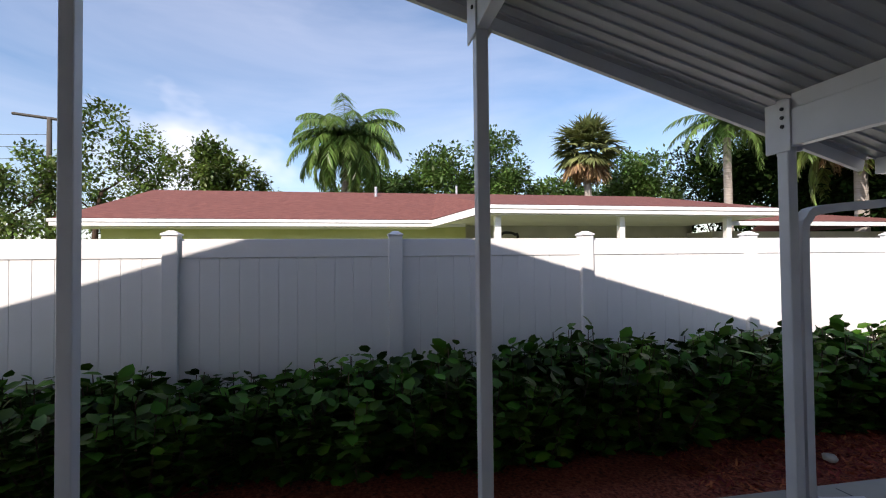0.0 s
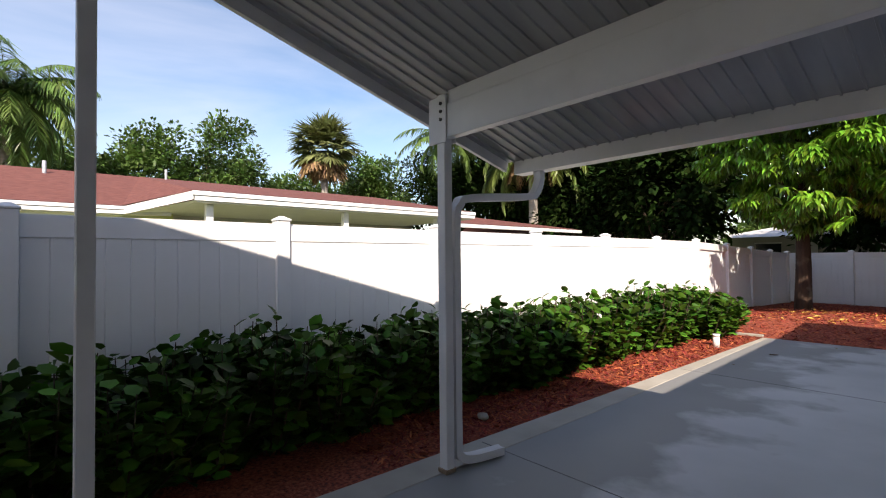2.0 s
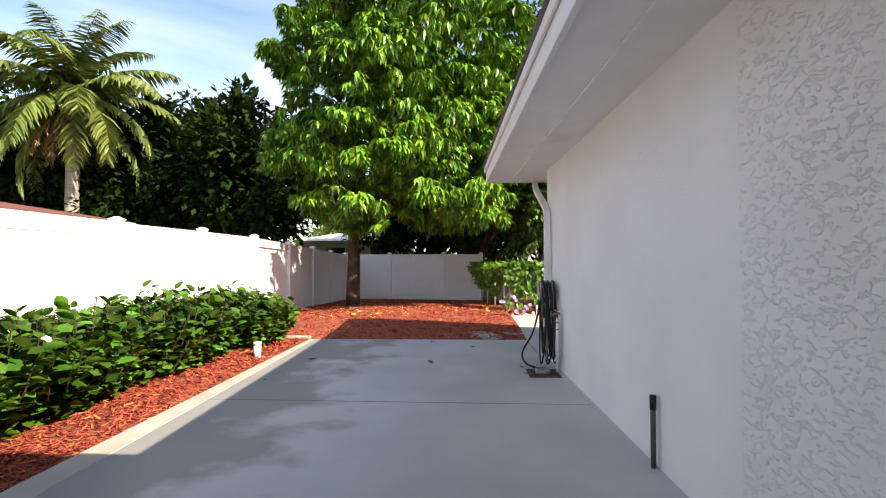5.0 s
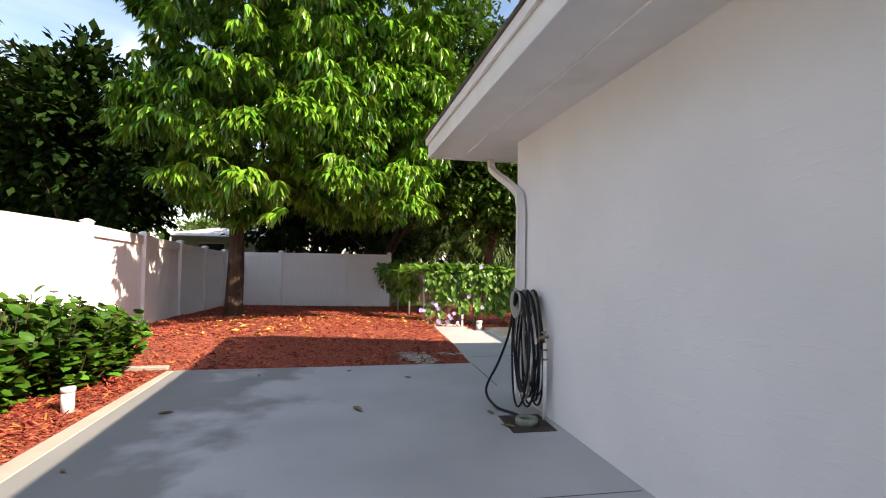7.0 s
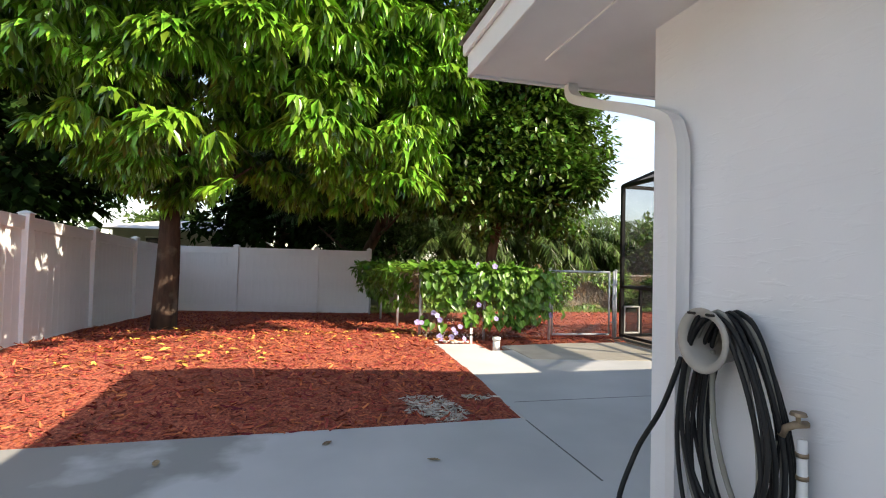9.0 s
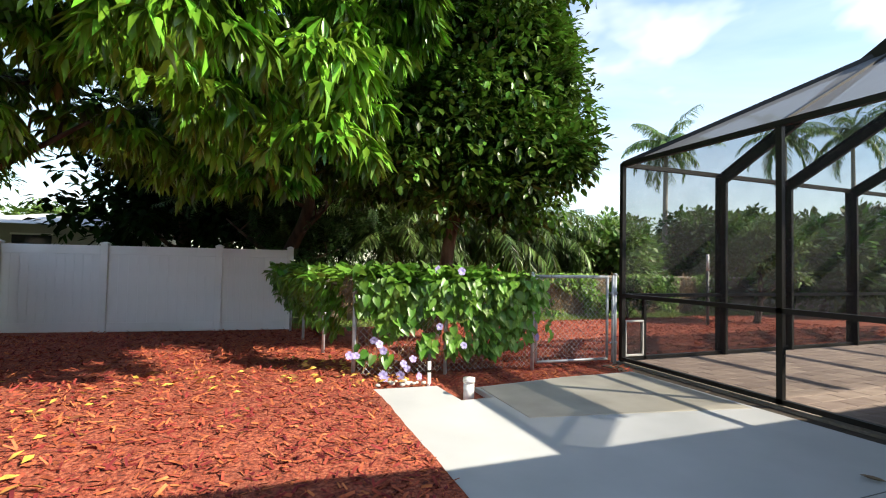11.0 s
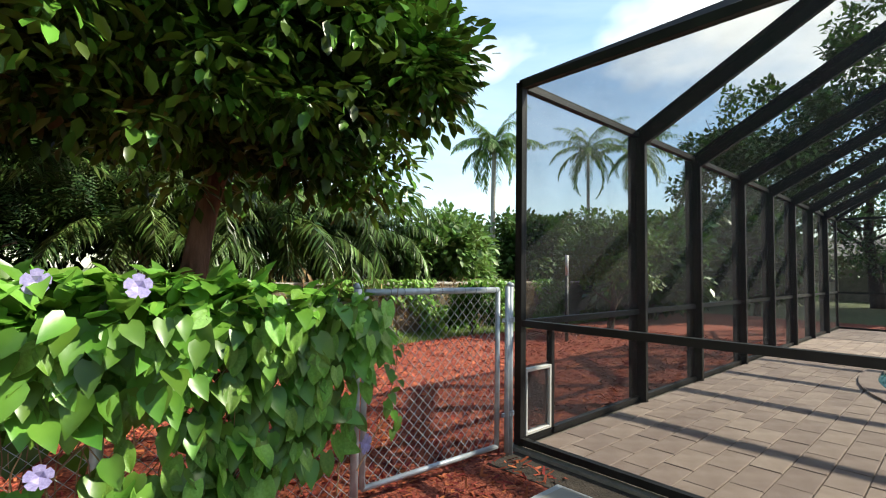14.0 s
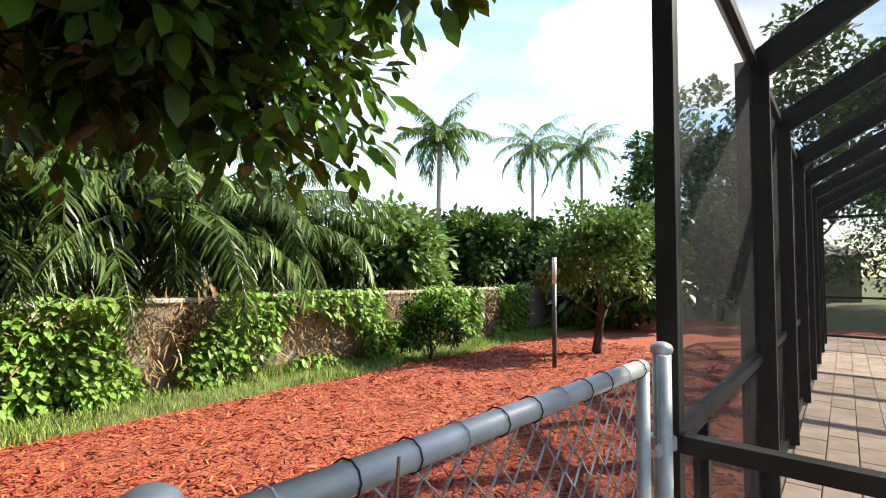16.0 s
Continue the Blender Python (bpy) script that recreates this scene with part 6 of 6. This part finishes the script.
bottle = thing("irrigation_bottle", (-3.98, 7.5, 0), "white plastic pipe stub with cap by the hedge", "pipe stub")
pipe("body", [(-3.98, 7.5, -0.04), (-3.98, 7.5, 0.16)], 0.05, bottle, M_PVC, 16)
pipe("cap", [(-3.98, 7.5, 0.16), (-3.98, 7.5, 0.20)], 0.055, bottle, M_PVC, 16)
stubt = thing("cleanout_pipe", (0.86, 12.2, 0), "white capped cleanout pipe in the walkway notch", "pipe stub")
pipe("body", [(0.80, 12.17, -0.1), (0.80, 12.17, 0.12)], 0.055, stubt, M_PVC, 18)
pipe("cap", [(0.80, 12.17, 0.12), (0.80, 12.17, 0.165)], 0.062, stubt, M_PVC, 18)
stake = thing("marker_stake", (0.6, 12.9, 0), "slim white plastic stake with a dark band", "stake")
boxed("body", (0.575, 0.615, 12.78, 12.80, -0.1, 0.22), M_PVC, stake, "", 0.003)
boxed("band", (0.573, 0.617, 12.777, 12.803, 0.10, 0.125), M_BOLT, stake, "dark band", 0)
boxed("tip", (0.578, 0.612, 12.782, 12.798, 0.22, 0.30), M_BOLT, stake, "dark tip", 0)
pst = thing("picket_post", (8.85, 16.2, 0), "lone dark steel post with pale top in the mulch", "post")
pipe("post", [(8.85, 16.2, -0.2), (8.85, 16.2, 1.25)], 0.035, pst, M_STEEL, 10)
pipe("top", [(8.85, 16.2, 1.25), (8.85, 16.2, 1.66)], 0.034, pst, M_PVC, 10, "pale upper end")
# low timber edging by the hedge end
boxed("border_timber", (-4.55, -3.76, 9.02, 9.12, -0.05, 0.035), M_CONC2, None, "pale concrete border strip between mulch beds", 0.006)["category"] = "border strip"

# stones, dry leaves
rng = np.random.default_rng(310)


def pebble(x, y, z, s, mat, label, name="stone"):
    bm = bmesh.new()
    bmesh.ops.create_icosphere(bm, subdivisions=2, radius=1.0)
    for v in bm.verts:
        v.co *= 1 + 0.25 * noise.noise(v.co * 1.7 + Vector((x, y, 0)))
    bmesh.ops.transform(bm, matrix=pose(x, y, z, 0, 0, x * 90) @ Matrix.Diagonal((s, s * 0.75, s * 0.55, 1)), verts=bm.verts)
    return tagged(part(name, bm, mat, None, label, True), category="stone", group="stones by the beds")


pebble(-4.08, 2.25, 0.02, 0.06, M_STONE, "pale rough stone on the mulch")
for k in range(12):
    pebble(rng.uniform(0.0, 0.65), rng.uniform(12.72, 12.9), 0.0, rng.uniform(0.02, 0.045), M_STONE, "small pale stone by the walkway")
for i, (x, y, a, s) in enumerate([(-1.54, 7.15, 0.4, 0.17), (-3.09, 7.34, 1.9, 0.13), (-2.64, 8.52, 0.2, 0.11), (-0.97, 8.33, 1.2, 0.09), (-1.63, 8.77, 2.4, 0.10), (-0.34, 6.60, 0.9, 0.13), (-0.42, 6.95, 0.2, 0.11), (2.45, 9.55, 0.3, 0.14), (-3.3, 6.2, 0.8, 0.07), (3.38, 10.6, 1.1, 0.12), (3.4, 11.6, 2.0, 0.1), (3.36, 9.9, 0.3, 0.11)]):
    bm = bmesh.new()
    vs = [bm.verts.new((u, v, 0.28 * (v - 0.5) ** 2 + abs(u) * 0.55)) for u, v in ((0, 0), (0.15, 0.25), (0.19, 0.5), (0.13, 0.8), (0, 1), (-0.13, 0.8), (-0.19, 0.5), (-0.15, 0.25), (0, 0.33), (0, 0.66))]
    for f in ((0, 1, 8), (1, 2, 8), (2, 9, 8), (2, 3, 9), (3, 4, 9), (4, 5, 9), (5, 6, 9), (6, 8, 9), (6, 7, 8), (7, 0, 8)):
        bm.faces.new([vs[k] for k in f])
    ob = part("dry_leaf", bm, M_DRYLEAF, None, "curled dry brown leaf on the concrete", True)
    tagged(ob, category="leaf", group="dry leaves on the concrete")
    ob.matrix_basis = pose(x, y, 0.004 if x < 3.3 else -0.03, 0, 0, math.degrees(a)) @ Matrix.Scale(s, 4)


# ---- mulch chips, leaf litter ----
def chips(name, n, region, height, mat, label, size, seed, leaf=DIAMOND, faces=DIAMOND_F, lift=0.008, tilt=0.3, keep=None):
    rng = np.random.default_rng(seed)
    P = []
    while len(P) < n:
        x, y = rng.uniform(region[0], region[1]), rng.uniform(region[2], region[3])
        if keep and not keep(x, y):
            continue
        P.append((x, y, height(x, y) + lift * rng.uniform(0.3, 1.6)))
    P = np.array(P)
    a = rng.uniform(0, 6.283, n)
    d = np.stack([np.cos(a), np.sin(a), rng.normal(0, tilt, n)], 1)
    right, ahead, up = axes(d, rng, 1.4)
    ob = scatter(name, leaf, faces, P, right, ahead, up, rng.uniform(size[0], size[1], n), mat, None, label, False)
    return tagged(ob, category="mulch", kind="stuff")


CHIP = [(-0.12, 0, 0), (0.12, 0, 0), (0.1, 1, 0.02), (-0.1, 1, 0.02)]
CHIP_F = [(0, 1, 2, 3)]
chips("mulch_chips", 26000, (-5.5, -0.12, 9.0, 18.6), mulch_height, M_CHIP, "loose red wood chips round the tree", (0.03, 0.085), 320, CHIP, CHIP_F)
chips("mulch_chips", 9000, (-4.6, -3.8, 1.0, 9.0), mulch_height, M_CHIP, "loose red wood chips beside the hedge", (0.03, 0.075), 321, CHIP, CHIP_F)
chips("mulch_chips", 26000, (2.0, 12.0, 13.2, 18.25), back_height, M_CHIP, "loose red wood chips outside the cage", (0.03, 0.085), 322, CHIP, CHIP_F)
chips("mulch_chips", 7000, (-0.1, 3.4, 12.6, 16.0), back_height, M_CHIP, "loose red wood chips under the vine", (0.03, 0.075), 323, CHIP, CHIP_F)
chips("sand_patch", 900, (-1.0, -0.15, 9.08, 9.7), mulch_height, M_SANDY, "pale bare sand showing through the mulch", (0.02, 0.07), 326, CHIP, CHIP_F, 0.012, 0.1, lambda x, y: noise.noise(Vector((x * 2.0, y * 3.0, 9))) > 0.02)["category"] = "sand"
chips("leaf_litter", 260, (-4.6, -1.2, 10.6, 13.6), mulch_height, M_LEAFLITTER, "yellow fallen mango leaves on the mulch", (0.06, 0.14), 324, [(x * 0.55, y, z) for x, y, z in DIAMOND], DIAMOND_F, 0.03, 0.2, lambda x, y: noise.noise(Vector((x * 0.9, y * 0.9, 5))) > 0.0)["category"] = "leaves"
chips("leaf_litter", 160, (-1.0, 0.6, 12.7, 14.2), mulch_height, M_LEAFLITTER, "brown and yellow leaves under the vine", (0.06, 0.13), 325, [(x * 0.7, y, z) for x, y, z in DIAMOND], DIAMOND_F, 0.03, 0.3)["category"] = "leaves"


# ---- deck pavers ----
bm = bmesh.new()
box(bm, 0.003, 0.397, 0.003, 0.197, -0.05, 0.0, 0.005)
paver_me = bpy.data.meshes.new("paver")
bm.to_mesh(paver_me)
bm.free()
paver_me.materials.append(M_PAVER)
deck = thing("pool_deck", (3.6, 7.7, 0), "tan brick-pattern pool deck pavers", "deck", kind="structure")
bm = bmesh.new()
rng = np.random.default_rng(400)
count = 0
for j in range(27):
    for i in range(-1, 33):
        x, y = 3.64 + 0.4 * i + 0.2 * (j % 2), 7.66 + 0.2 * j
        if x < 3.6 and x > 3.4:
            box(bm, 3.643, x + 0.397, y + 0.003, y + 0.197, -0.022, 0.008)
        if x < 3.6 or x > 16.3:
            continue
        cx, cy = x + 0.2, y + 0.1
        a = math.atan2((cy - POOL_C[1]) / POOL_R[1], (cx - POOL_C[0]) / POOL_R[0])
        ex, ey = pool_edge(a, 1.05)
        if math.hypot(cx - POOL_C[0], cy - POOL_C[1]) < math.hypot(ex - POOL_C[0], ey - POOL_C[1]):
            continue
        z = 0.008 + rng.normal(0, 0.0012)
        if x < 7.6 and y > 8.9 and count < 300:
            o = from_mesh("paver", paver_me, None)
            o.matrix_basis = pose(x, y, z)
            hang(o, deck)
            count += 1
        else:
            box(bm, x + 0.003, x + 0.397, y + 0.003, y + 0.197, z - 0.03, z)
tagged(part("paver_field", bm, M_PAVER_S, deck), kind="stuff")
